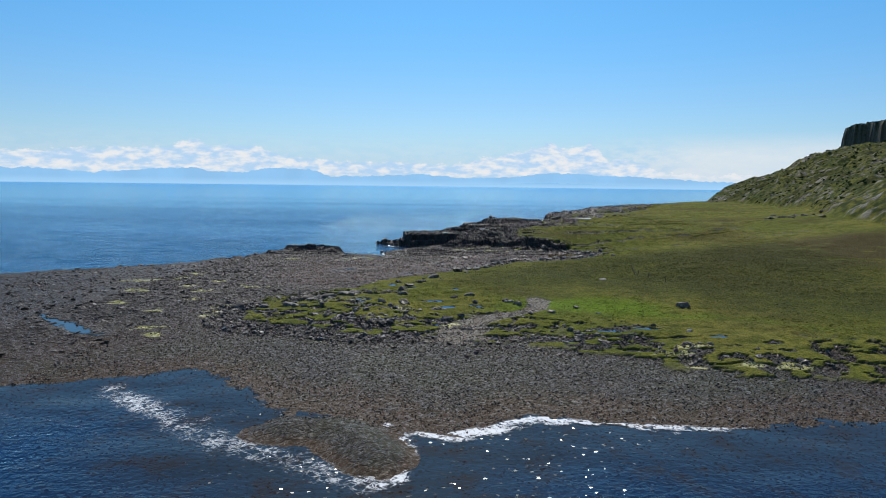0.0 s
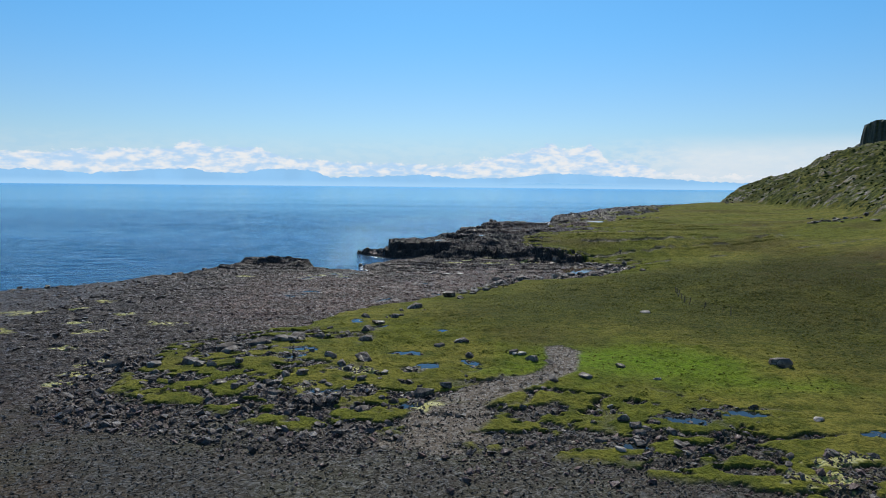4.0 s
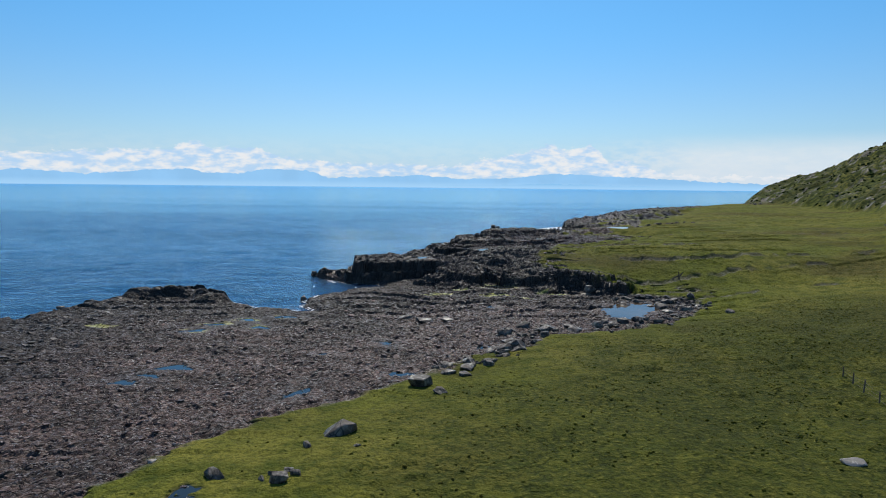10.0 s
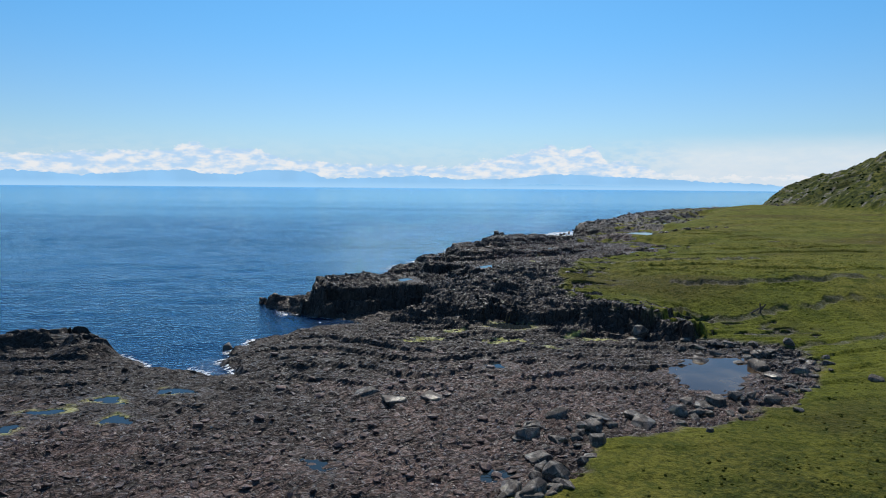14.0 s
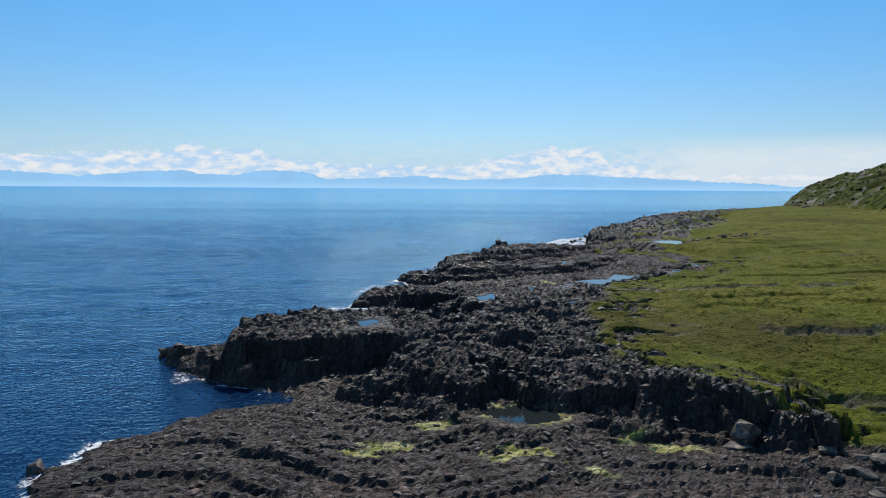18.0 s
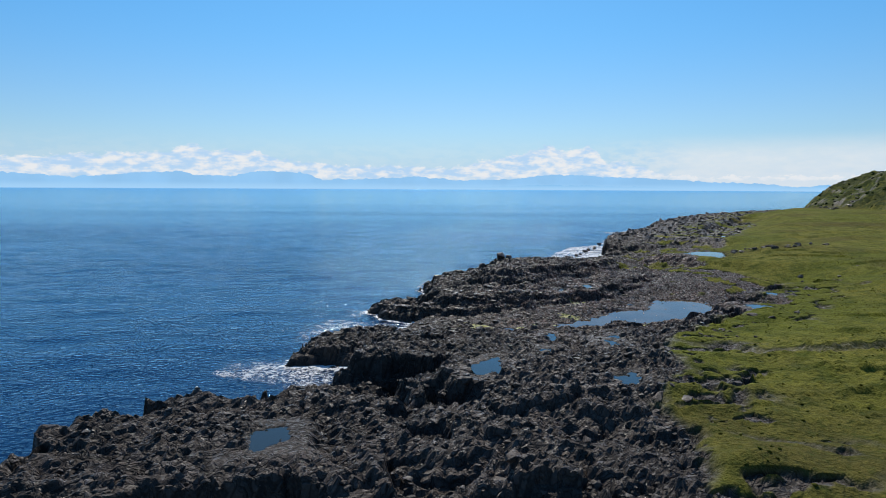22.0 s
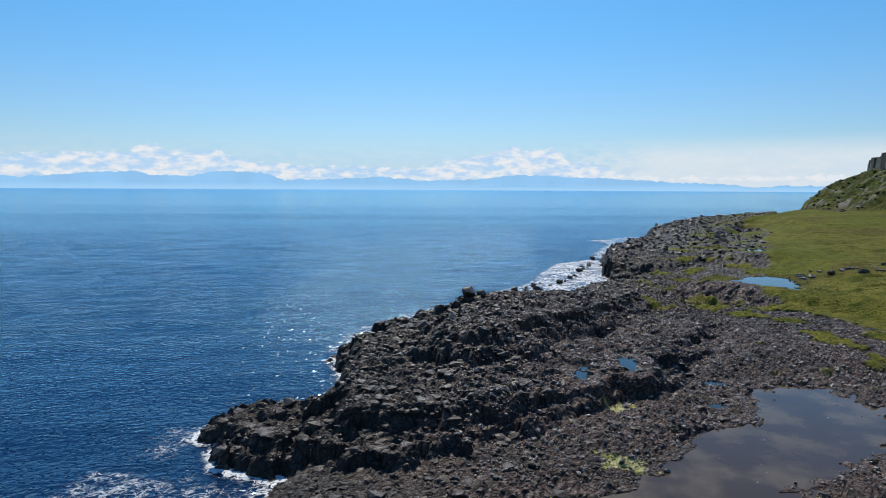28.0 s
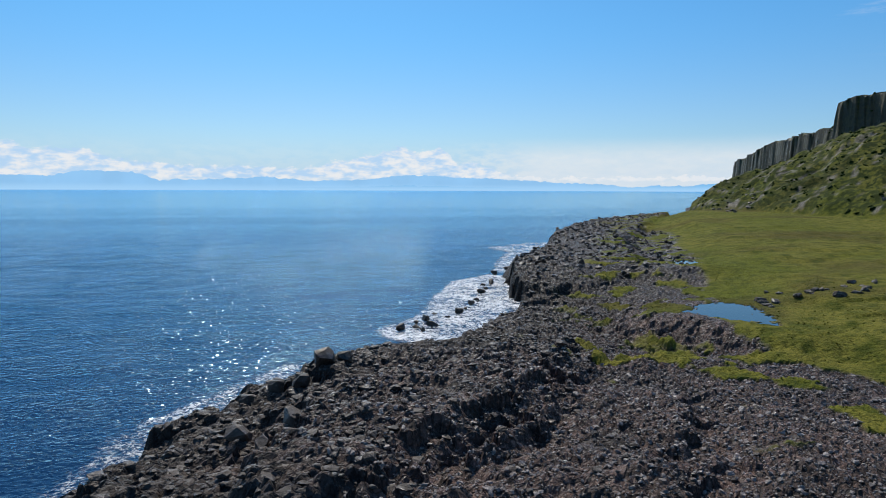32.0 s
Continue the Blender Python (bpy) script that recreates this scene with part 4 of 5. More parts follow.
# ---- stones ----
def stone_nodes(dark, light, moss=0.0, gloss=0.32):
    def make(n):
        p = n.add("ShaderNodeTexCoord").outputs["Object"]
        chance = n.add("ShaderNodeObjectInfo").outputs["Random"]
        isle = n.add("ShaderNodeNewGeometry").outputs["Random Per Island"]
        own = n.math("FRACT", n.math("ADD", chance, isle))
        fine, mid = n.noise(p, 6.0, 5.0, 0.65), n.noise(p, 1.4, 4.0)
        colour = n.mix(n.math("MULTIPLY_ADD", mid, 0.6, n.math("MULTIPLY", own, 0.5)), dark, light)
        broad = n.noise(n.scaled(n.position(), (0.6, 1.0, 1.0)), 0.16, 5.0, 0.6)
        colour = n.mix(n.range(broad, 0.42, 0.62, 0.0, 0.5), colour, dark)
        colour = n.mix(n.range(fine, 0.55, 0.75, 0.0, 0.7), colour, tuple(min(1, c * 1.8) for c in light))
        if moss:
            lichen = n.math("MULTIPLY", n.range(n.noise(p, 3.6, 6.0, 0.7), 0.47, 0.60), n.range(n.noise(p, 11.0, 3.0), 0.35, 0.6, 0.35, 1.0))
            colour = n.mix(n.math("MULTIPLY", lichen, 0.6), colour, (0.20, 0.185, 0.155))
            colour = n.mix(n.range(n.voronoi(p, 2.6, "DISTANCE_TO_EDGE"), 0.05, 0.0, 0.0, 0.8), colour, (0.010, 0.009, 0.008))
            colour = n.mix(n.range(n.noise(p, 2.2, 3.0), 0.55, 0.7, 0.0, moss), colour, (0.12, 0.11, 0.03))
        colour = n.mix(1.0, colour, (1.32, 1.25, 1.22), "MULTIPLY")
        n.finish(n.surface(colour, n.range(mid, 0.4, 0.62, 0.75, 0.30), n.bump(fine, 0.9, 0.10), gloss))
    return make


BOULDER = material("grey_basalt", stone_nodes((0.026, 0.021, 0.018), (0.105, 0.089, 0.074), 0.4))
LOOSE = material("loose_stone", stone_nodes((0.024, 0.0150, 0.0128), (0.138, 0.089, 0.076)))
PALE = material("pale_stone", stone_nodes((0.056, 0.049, 0.044), (0.275, 0.245, 0.225), 0.0, 0.5))
PALE_LICHEN = material("lichen_white_stone", stone_nodes((0.10, 0.09, 0.08), (0.36, 0.34, 0.30)))
COBBLE = material("beach_cobble", stone_nodes((0.009, 0.008, 0.006), (0.042, 0.036, 0.026)))
BLACK = material("black_basalt", stone_nodes((0.018, 0.015, 0.0125), (0.074, 0.058, 0.047), 0.0, 0.4))
rng = np.random.default_rng(5)


def hull(points, bevel=0.0):
    bm = bmesh.new()
    for c in points:
        bm.verts.new(c)
    got = bmesh.ops.convex_hull(bm, input=bm.verts[:])
    bmesh.ops.delete(bm, geom=[v for v in bm.verts if not v.link_faces], context="VERTS")
    bmesh.ops.dissolve_limit(bm, angle_limit=radians(14), verts=bm.verts[:], edges=bm.edges[:])
    if bevel:
        bmesh.ops.bevel(bm, geom=bm.edges[:], offset=bevel, segments=1, affect="EDGES")
    bmesh.ops.recalc_face_normals(bm, faces=bm.faces[:])
    return bm


def rock_points(count, squash=0.7, blocky=0.5):
    """Points of an angular stone about one metre across, between a ball and a box."""
    v = rng.normal(size=(count, 3))
    ball = v / np.linalg.norm(v, axis=1)[:, None]
    box = ball / np.abs(ball).max(1)[:, None]
    p = (ball * (1 - blocky) + box * blocky * 0.85) * rng.uniform(0.72, 1.0, (count, 1)) * 0.5
    return p * (1, rng.uniform(0.7, 0.95), squash)


def rock_mesh(name, mat, count=26, squash=0.7, blocky=0.5, bevel=0.03):
    bm = hull(rock_points(count, squash, blocky), bevel)
    me = bpy.data.meshes.new(name)
    bm.to_mesh(me), bm.free()
    me.materials.append(mat)
    return me


def part(name, me, parent, m):
    ob = new(name, me)
    ob.parent = parent
    ob.matrix_basis = m
    return ob


BOULDERS = [rock_mesh("boulder", BOULDER, 22, rng.uniform(0.45, 0.75), rng.uniform(0.35, 0.8), 0.018) for _ in range(9)]
CRAGS = [rock_mesh("crag", BLACK, 15, rng.uniform(0.6, 1.0), rng.uniform(0.65, 0.98), 0.02) for _ in range(7)]
SLABS = [rock_mesh("slab", LOOSE, 22, rng.uniform(0.28, 0.45), 0.85, 0.03) for _ in range(8)]

DARK_SLABS = [rock_mesh("slab", BLACK, 18, rng.uniform(0.3, 0.5), 0.95, 0.02) for _ in range(8)]


def scatter(spots, sizes, meshes, name, label, category, group):
    """Things on the ground, each turned its own way and sunk a little."""
    spots = np.asarray(spots, float)
    z = lie(spots[:, 0], spots[:, 1])["z"]
    for (x, y), h, size in zip(spots, z, sizes):
        me = meshes[rng.integers(len(meshes))]
        ob = new(name, me)
        ob.matrix_basis = pose(x, y, h + 0.06 * size, rng.uniform(-10, 10), rng.uniform(-10, 10), rng.uniform(0, 360)) @ Matrix.Diagonal((size * 1.35, size * 1.15, size * 1.15, 1))
        tagged(ob, label, category, group)


def strewn(line, width, count):
    """Places strewn along a line."""
    line = np.asarray(line, float)
    leg = np.hypot(*np.diff(line, axis=0).T)
    at = rng.uniform(0, leg.sum(), count)
    t = np.r_[0, leg.cumsum()]
    return np.stack([np.interp(at, t, line[:, k]) + rng.normal(0, width, count) for k in (0, 1)], -1)


# single boulders that stand out
scatter([(3.5, 115.2), (38.3, 106.6), (12.7, 100.8), (-0.2, 97), (-25, 113.2), (-35, 106), (-30.3, 105.8), (16.3, 102), (0.3, 185.1), (3.8, 186.1), (-2.6, 187.3), (29.8, 212.0), (28.4, 210.6), (33.2, 200.4), (38.2, 197.2), (-4, 139.3), (9.6, 111)],
        [1.7, 2.5, 1.6, 2.0, 2.4, 2.2, 2.0, 1.4, 2.5, 2.3, 2.3, 3.0, 2.0, 2.3, 2.6, 2.5, 1.0], BOULDERS, "boulder", "large grey lichen-spotted basalt boulder resting alone on the turf and shore", "boulder", "lone boulders")
scatter([(-24.2, 112.2), (-21.7, 115.2), (-20.6, 113.6), (-19, 117.2), (-17.7, 118.8), (-15, 119), (-8.6, 121.3), (-7.9, 125.9), (-6, 130.4), (-8.5, 116.5), (-11.2, 107.9), (-7.4, 107.2), (0.9, 113.8), (4.6, 109.4), (11.4, 108.2), (13.2, 107), (-26.5, 106.5), (20.8, 106.3)],
        [2.6, 2.2, 1.9, 2.4, 2.2, 1.6, 1.9, 1.9, 1.3, 1.9, 1.7, 1.9, 1.3, 1.2, 1.5, 1.3, 1.9, 1.3], BOULDERS, "boulder", "large weathered grey boulder at the edge of a peaty channel", "boulder", "channel boulders")
WHITE = [rock_mesh("boulder", PALE_LICHEN, 16, 0.45, 0.5, 0.03) for _ in range(3)]
scatter([(9.7, 110.4), (10.5, 110.7), (23.4, 101.5), (31, 133), (-4.6, 103.3), (-16.2, 134.7), (34, 91), (15.7, 85)], [0.8, 1.3, 0.9, 1.4, 0.9, 0.8, 1.0, 1.0], WHITE, "boulder", "whitish lichen-covered boulder lying flat on the turf", "boulder", "pale boulders")
# the belt between platform and turf
scatter([(4.2, 157.6), (6.1, 159.1), (5.8, 156.6), (1.5, 152.6), (3.5, 150), (8.3, 161.4), (10.5, 166.6), (11.6, 173), (11.4, 177), (12.7, 169.5), (16.7, 178.8), (34.8, 206), (41.8, 196), (9.3, 167.6), (14.2, 181.3), (17.6, 180.7), (21.2, 180.2), (24.9, 183.2), (29, 185.5), (31.4, 186.8), (47, 208), (16.4, 175.6), (38.2, 193.8)],
        [2.0, 1.8, 1.5, 2.6, 1.4, 1.6, 2.2, 2.4, 2.0, 2.2, 2.0, 2.2, 2.3, 1.7, 2.0, 2.2, 2.4, 2.2, 2.0, 1.6, 1.8, 1.7, 1.8], BOULDERS, "boulder", "large grey angular boulder heaped between rock platform and turf", "boulder", "boulder belt")
belt = np.concatenate([strewn([(4, 158), (8, 164), (12, 169), (13, 176)], 1.5, 46), strewn([(13, 178), (18, 180), (24, 182), (31, 184), (37, 190), (42, 196)], 1.6, 60), strewn([(34, 207), (39, 204), (45, 200), (41, 195)], 2.4, 50)])
scatter(belt, rng.uniform(0.5, 1.5, len(belt)) ** 1.2, BOULDERS, "boulder", "grey angular boulder in the belt between rock platform and turf", "boulder", "boulder belt")
marsh_spots = np.concatenate([strewn([(-33, 104), (-22, 103), (-10, 99), (0, 97)], 4.5, 46), strewn([(-26, 113), (-16, 120), (-10, 124)], 2.0, 22), strewn([(-8, 126), (-6, 134), (-2, 139)], 1.5, 8), strewn([(12, 92), (26, 84), (42, 80)], 2.6, 22)])
scatter(marsh_spots, rng.uniform(0.45, 1.35, len(marsh_spots)), BOULDERS, "boulder", "weathered grey boulder among turf and salt marsh pools", "boulder", "marsh boulders")
meadow = np.concatenate([strewn([(77, 361), (86, 366), (98, 368)], 2.6, 24), strewn([(66, 318), (76, 326), (84, 330)], 3, 8), strewn([(140, 268), (150, 290), (165, 318)], 6, 28), strewn([(225, 560), (240, 640)], 8, 10)])
scatter(meadow, np.r_[rng.uniform(0.7, 1.8, 32), rng.uniform(1.2, 3.4, 38)], BOULDERS, "boulder", "grey boulder lying on green turf below the hill", "boulder", "meadow boulders")
# skerries and broken blocks in the surf
surf = [(21.5, 362.5), (24.2, 363.4), (27, 364), (29.5, 363.4), (17.5, 358.5), (15.5, 354.8), (30, 377), (32.5, 378.4), (35, 379), (33, 381.4), (33, 376), (35, 383), (37, 388), (47, 400), (50, 408), (53, 418), (38.5, 385), (41, 388), (43, 392), (45, 396), (52, 412), (55, 420), (60, 434), (66, 443), (-84, 163), (-80, 165.5), (-59, 194), (-20.5, 199.6), (-22.6, 206.6), (-27.6, 237.6), (-24.6, 235.4)]
zs = np.array(surf)
for (x, y), h in zip(surf, lie(zs[:, 0], zs[:, 1])["z"]):
    size = rng.uniform(0.9, 2.0)
    ob = new("sea_rock", CRAGS[rng.integers(len(CRAGS))])
    ob.matrix_basis = pose(x, y, max(h, -0.1) + 0.25 * size, rng.uniform(-10, 10), rng.uniform(-10, 10), rng.uniform(0, 360)) @ Matrix.Diagonal((size * 1.2, size, size, 1))
    tagged(ob, "black wet basalt block standing at the edge of the surf", "sea rock", "sea rocks")

# blocks that stand out of the scarps
for line, wide, count in (([(-19, 228.5), (-10, 225.5), (-2, 225)], 0.8, 14), ([(3, 224), (12, 221.5), (22, 219.5), (33, 214)], 1.6, 46), ([(6, 234), (16, 230), (24, 227)], 2.0, 18), ([(-5, 252.5), (6, 250.5), (16, 246), (24, 244)], 1.4, 34),
                          ([(24, 245), (32, 262), (44, 278), (56, 300)], 2.5, 34), ([(-3, 302), (4, 298.5), (15, 300), (29, 309.5), (36, 315)], 1.2, 44), ([(14, 320), (23, 328), (34, 340), (43, 350)], 1.2, 30), ([(5, 330), (10, 341), (16, 352), (22, 361)], 1.6, 22),
                          ([(52, 394), (58, 412), (66, 434), (84, 466)], 2.0, 26)):
    spots = strewn(line, wide, count)
    for (x, y), h in zip(spots, lie(spots[:, 0], spots[:, 1])["z"]):
        size = rng.uniform(0.5, 1.3)
        part("crag", CRAGS[rng.integers(len(CRAGS))], ground, pose(x, y, h - 0.05 * size, rng.uniform(-16, 16), rng.uniform(-16, 16), rng.uniform(0, 360)) @ Matrix.Diagonal((size * 1.3, size, size * 0.9, 1)))

# square blocks on the outer ledge
CUBES = [rock_mesh("crag", BLACK, 30, rng.uniform(0.85, 1.0), 1.0, 0.012) for _ in range(6)]
for x, y, size in ((16.2, 331.5, 2.6), (18.6, 343.0, 2.6), (16.6, 341.0, 2.2), (20.4, 344.2, 1.8), (14.6, 342, 1.8), (19.5, 350, 2.0), (21.4, 351.6, 1.8), (23.4, 352.6, 2.0), (25, 353.6, 1.5), (12.4, 332, 2.2), (14.2, 330, 1.9), (14.4, 345, 1.7), (12.2, 341.4, 1.6)):
    h = float(lie(np.array([x]), np.array([y]))["z"][0])
    part("crag", CUBES[rng.integers(len(CUBES))], ground, pose(x, y, h + 0.12 * size, rng.uniform(-6, 6), rng.uniform(-6, 6), rng.uniform(0, 360)) @ Matrix.Diagonal((size, size * 0.8, size * 0.85, 1)))

# loose slabs of the pavement that can be told apart
spots = np.concatenate([np.stack([rng.uniform(-16, 10, 150), rng.uniform(158, 205, 150)], -1), np.stack([rng.uniform(6, 40, 150), rng.uniform(300, 345, 150)], -1)])
there = lie(spots[:, 0], spots[:, 1])
for (x, y), h, g in zip(spots, there["z"], there["grass"]):
    if g < 0.2 and h > 0.4:
        size = rng.uniform(0.6, 1.3)
        part("rock_slab", (SLABS if y < 250 else DARK_SLABS)[rng.integers(len(SLABS))], ground, pose(x, y, h + 0.08 * size, rng.uniform(-9, 9), rng.uniform(-9, 9), rng.uniform(0, 360)) @ Matrix.Diagonal((size, size, size, 1)))


def heap(name, spots, sizes, shapes, mat, label, sink=0.15, tilt=0.35):
    """Many stones as one mesh."""
    there = lie(spots[:, 0], spots[:, 1])
    verts, faces, base = [], [], 0
    for (x, y), h, size in zip(spots, there["z"], sizes):
        v, f = shapes[rng.integers(len(shapes))]
        a, bx, by = rng.uniform(0, 6.283), rng.normal(0, tilt), rng.normal(0, tilt)
        m = np.array(Euler((bx, by, a)).to_matrix()) * size
        verts.append(v @ m.T + (x, y, h + sink * size))
        faces.append(f + base)
        base += len(v)
    verts, faces = np.concatenate(verts), np.concatenate(faces)
    me = bpy.data.meshes.new(name)
    me.vertices.add(len(verts)), me.loops.add(faces.size), me.polygons.add(len(faces))
    me.vertices.foreach_set("co", verts.ravel().astype(np.float32))
    me.loops.foreach_set("vertex_index", faces.ravel().astype(np.int32))
    me.polygons.foreach_set("loop_start", np.arange(0, faces.size, 3, dtype=np.int32))
    me.update(calc_edges=True)
    if mat.name != "tussock_grass":
        me.attributes.new("sharp_face", "BOOLEAN", "FACE").data.foreach_set("value", np.ones(len(faces), bool))
    me.materials.append(mat)
    return tagged(new(name, me), label, name.replace("_", " "), kind="stuff")


def shapes_of(count, points, squash, blocky):
    out = []
    for _ in range(count):
        bm = hull(rock_points(points, squash, blocky))
        bmesh.ops.triangulate(bm, faces=bm.faces[:])
        bm.verts.ensure_lookup_table(), bm.verts.index_update()
        out.append((np.array([v.co[:] for v in bm.verts]), np.array([[v.index for v in f.verts] for f in bm.faces])))
        bm.free()
    return out


ROUND = shapes_of(10, 11, 0.65, 0.1)
ANGLED = shapes_of(10, 12, 0.5, 0.8)
FLAT = shapes_of(10, 12, 0.3, 0.85)
BRICKY = shapes_of(12, 20, 0.42, 1.0)


def sown(x0, x1, y0, y1, count, keep):
    p = np.stack([rng.uniform(x0, x1, count), rng.uniform(y0, y1, count)], -1)
    there = lie(p[:, 0], p[:, 1])
    return p[keep(there)]


p = sown(-46, 60, 56, 96, 21000, lambda a: (a["beach"] > 0.3) & (a["z"] > -0.15) & (rng.uniform(size=a["z"].shape) < np.clip(a["beach"], 0, 1)))
heap("beach_cobbles", p, rng.uniform(0.18, 0.42, len(p)) ** 1.3 * 1.1, ROUND, COBBLE, "dark rounded cobbles covering the beach", 0.1)
def graded(count, least, most):
    """Sizes of broken stone: many small, few large."""
    return np.minimum(least * (1 - rng.uniform(0, 1, count)) ** -0.42, most)


p = sown(-45, 48, 96, 225, 28000, lambda a: (a["grass"] < 0.2) & (a["trail"] < 0.2) & (a["z"] > 0.35) & (a["sea"] > 2) & (rng.uniform(size=a["z"].shape) < a["loose"]))
red = lie(p[:, 0], p[:, 1])["pale"] > rng.uniform(0.1, 0.6, len(p))
heap("platform_rubble", p[~red], graded((~red).sum(), 0.20, 0.9), FLAT, BLACK, "black rock fragments on the wave cut platform", 0.06, 0.25)
p = p[red]
heap("platform_rubble", p, graded(len(p), 0.20, 0.9), FLAT, LOOSE, "angular brown and grey rock fragments on the wave cut platform", 0.06, 0.25)
# Chips coloured pale to stand in for sun glints on the slab tops.
p = sown(-45, 30, 118, 200, 22000, lambda a: (a["grass"] < 0.2) & (a["pale"] > 0.35) & (a["z"] > 0.35))
heap("platform_chips", p, graded(len(p), 0.11, 0.36), FLAT, PALE, "small chips of broken slab on the wave cut platform, coloured pale as sun glints", 0.12, 0.35)
p = sown(-40, 6, 84, 110, 8000, lambda a: (a["grass"] < 0.35) & (a["trail"] < 0.2) & (a["turf"] > -6))
heap("storm_rubble", p, graded(len(p), 0.26, 1.3), ANGLED, BLACK, "dark angular stones heaped among the patches of salt marsh", 0.10, 0.4)
p = sown(-4, 18, 84, 116, 9000, lambda a: a["trail"] > 0.5)
heap("trail_stones", p, graded(len(p), 0.08, 0.32), ANGLED, BOULDER, "loose brown gravel and stones on the bare path", 0.15, 0.5)
p = sown(-40, 56, 78, 99, 5000, lambda a: (a["grass"] < 0.3) & (a["trail"] < 0.2) & (rng.uniform(size=a["z"].shape) < np.clip((a["turf"] + 9) / 9, 0, 1)))
heap("storm_rubble", p, graded(len(p), 0.22, 1.0), ANGLED, LOOSE, "dark angular stones piled between cobble beach and turf", 0.12, 0.4)
p = sown(-95, -44, 75, 200, 7000, lambda a: (a["grass"] < 0.2) & (a["z"] > 0.2) & (a["sea"] > 1))
heap("platform_rubble", p, graded(len(p), 0.35, 1.3), FLAT, BLACK, "dark flat rock fragments on the weedy western platform", 0.06, 0.25)
p = sown(-14, 62, 215, 345, 24000, lambda a: (a["grass"] < 0.25) & (a["z"] > 0.5) & (a["sea"] > 1.5) & (rng.uniform(size=a["z"].shape) < np.where(a["outer"] > 0.5, 0.12, 0.6)))
heap("shore_rubble", p, graded(len(p), 0.15, 0.7), ANGLED, BLACK, "angular dark basalt rubble on the rocky shore", 0.08, 0.35)
p = sown(-12, 60, 276, 400, 15000, lambda a: (a["grass"] < 0.1) & (a["z"] > 0.3) & (a["sea"] > 0.3) & (a["sea"] < 17))
heap("ledge_blocks", p, graded(len(p), 0.36, 1.5), BRICKY, BLACK, "flat topped blocks of jointed black basalt along the outer ledge", -0.02, 0.10)
p = sown(-20, 45, 208, 300, 9000, lambda a: (a["grass"] < 0.1) & (a["z"] > 0.5) & (a["sea"] > 0.6))
heap("ledge_blocks", p, graded(len(p), 0.20, 0.75), BRICKY, BLACK, "flat topped blocks of jointed dark basalt on the headlands", 0.0, 0.2)
p = sown(14, 66, 292, 352, 17000, lambda a: (a["grass"] < 0.4) & (a["z"] > 0.8) & (a["sea"] > 12))
heap("shore_rubble", p, graded(len(p), 0.16, 0.6), ANGLED, PALE, "small brown and grey broken stones above the shore ledge", 0.1, 0.4)
p = sown(26, 76, 312, 420, 15000, lambda a: (a["grass"] < 0.5) & (a["z"] > 1.0) & (a["sea"] > 9))
heap("pale_rubble", p, graded(len(p), 0.16, 0.6), ANGLED, PALE, "pale grey broken stones strewn between rock and turf", 0.1, 0.4)
p = sown(50, 215, 400, 620, 9000, lambda a: (a["grass"] < 0.25) & (a["z"] > 0.5) & (a["sea"] > 1.0))
heap("shore_rubble", p, rng.uniform(0.7, 1.5, len(p)) ** 2.0, ANGLED, BLACK, "angular dark basalt rubble along the far shore", 0.1, 0.35)

p = sown(-34, 48, 76, 134, 26000, lambda a: (a["cut"] > 0.4) | ((a["turf"] > 0.5) & (a["turf"] < 24) & (a["grass"] < 0.3) & (a["trail"] < 0.2)))[:6000]
heap("marsh_rubble", p, graded(len(p), 0.20, 1.2), ANGLED, BOULDER, "grey weathered stones lying in the peaty channels of the salt marsh", 0.10, 0.4)

# ---- grass tussocks ----
def tuft_nodes(n):
    isle = n.add("ShaderNodeNewGeometry").outputs["Random Per Island"]
    p = n.position()
    colour = n.mix(isle, (0.105, 0.128, 0.016), (0.20, 0.19, 0.042))
    colour = n.mix(n.range(n.noise(p, 0.05, 3.0), 0.45, 0.65, 0.0, 0.6), colour, (0.10, 0.085, 0.02))
    through_light = n.add("ShaderNodeBsdfTranslucent")
    n.put(through_light.inputs["Color"], colour)
    both = n.add("ShaderNodeMixShader")
    n.put(both.inputs[0], 0.6), n.link(n.surface(colour, 0.8, None, 0.08), both.inputs[1]), n.link(through_light.outputs[0], both.inputs[2])
    n.finish(both.outputs[0])


TUFT = material("tussock_grass", tuft_nodes)


DOME = shapes_of(8, 11, 0.6, 0.0)
p = np.concatenate([sown(-30, 80, 92, 215, 15000, lambda a: (a["grass"] > 0.8) & (a["turf"] > 2) & (rng.uniform(size=a["z"].shape) < (0.10 + 0.5 * a["lush"] + 0.3 * a["heath"] + a["rough"] * 0.75) * np.clip((a["clump"] - 0.36) * 8, 0.15, 1))), sown(24, 100, 212, 400, 5000, lambda a: (a["grass"] > 0.8))])
heap("grass_tussocks", p, rng.uniform(0.16, 0.46, len(p)), DOME, TUFT, "rough green and straw coloured grass tussocks on the turf", 0.05, 0.3)


# ---- scrub and crags on the hillside ----
def scrub_nodes(n):
    isle = n.add("ShaderNodeNewGeometry").outputs["Random Per Island"]
    colour = n.mix(isle, (0.018, 0.030, 0.007), (0.070, 0.088, 0.016))
    n.finish(n.surface(n.mix(n.range(n.noise(n.position(), 1.2, 4.0), 0.4, 0.6), colour, (0.016, 0.026, 0.007)), 0.9, None, 0.05))


SCRUB = material("hill_scrub", scrub_nodes)
p = sown(150, 520, 300, 900, 16000, lambda a: (a["hill"] > 0.6) & (a["clump"] > 0.47))[:5000]
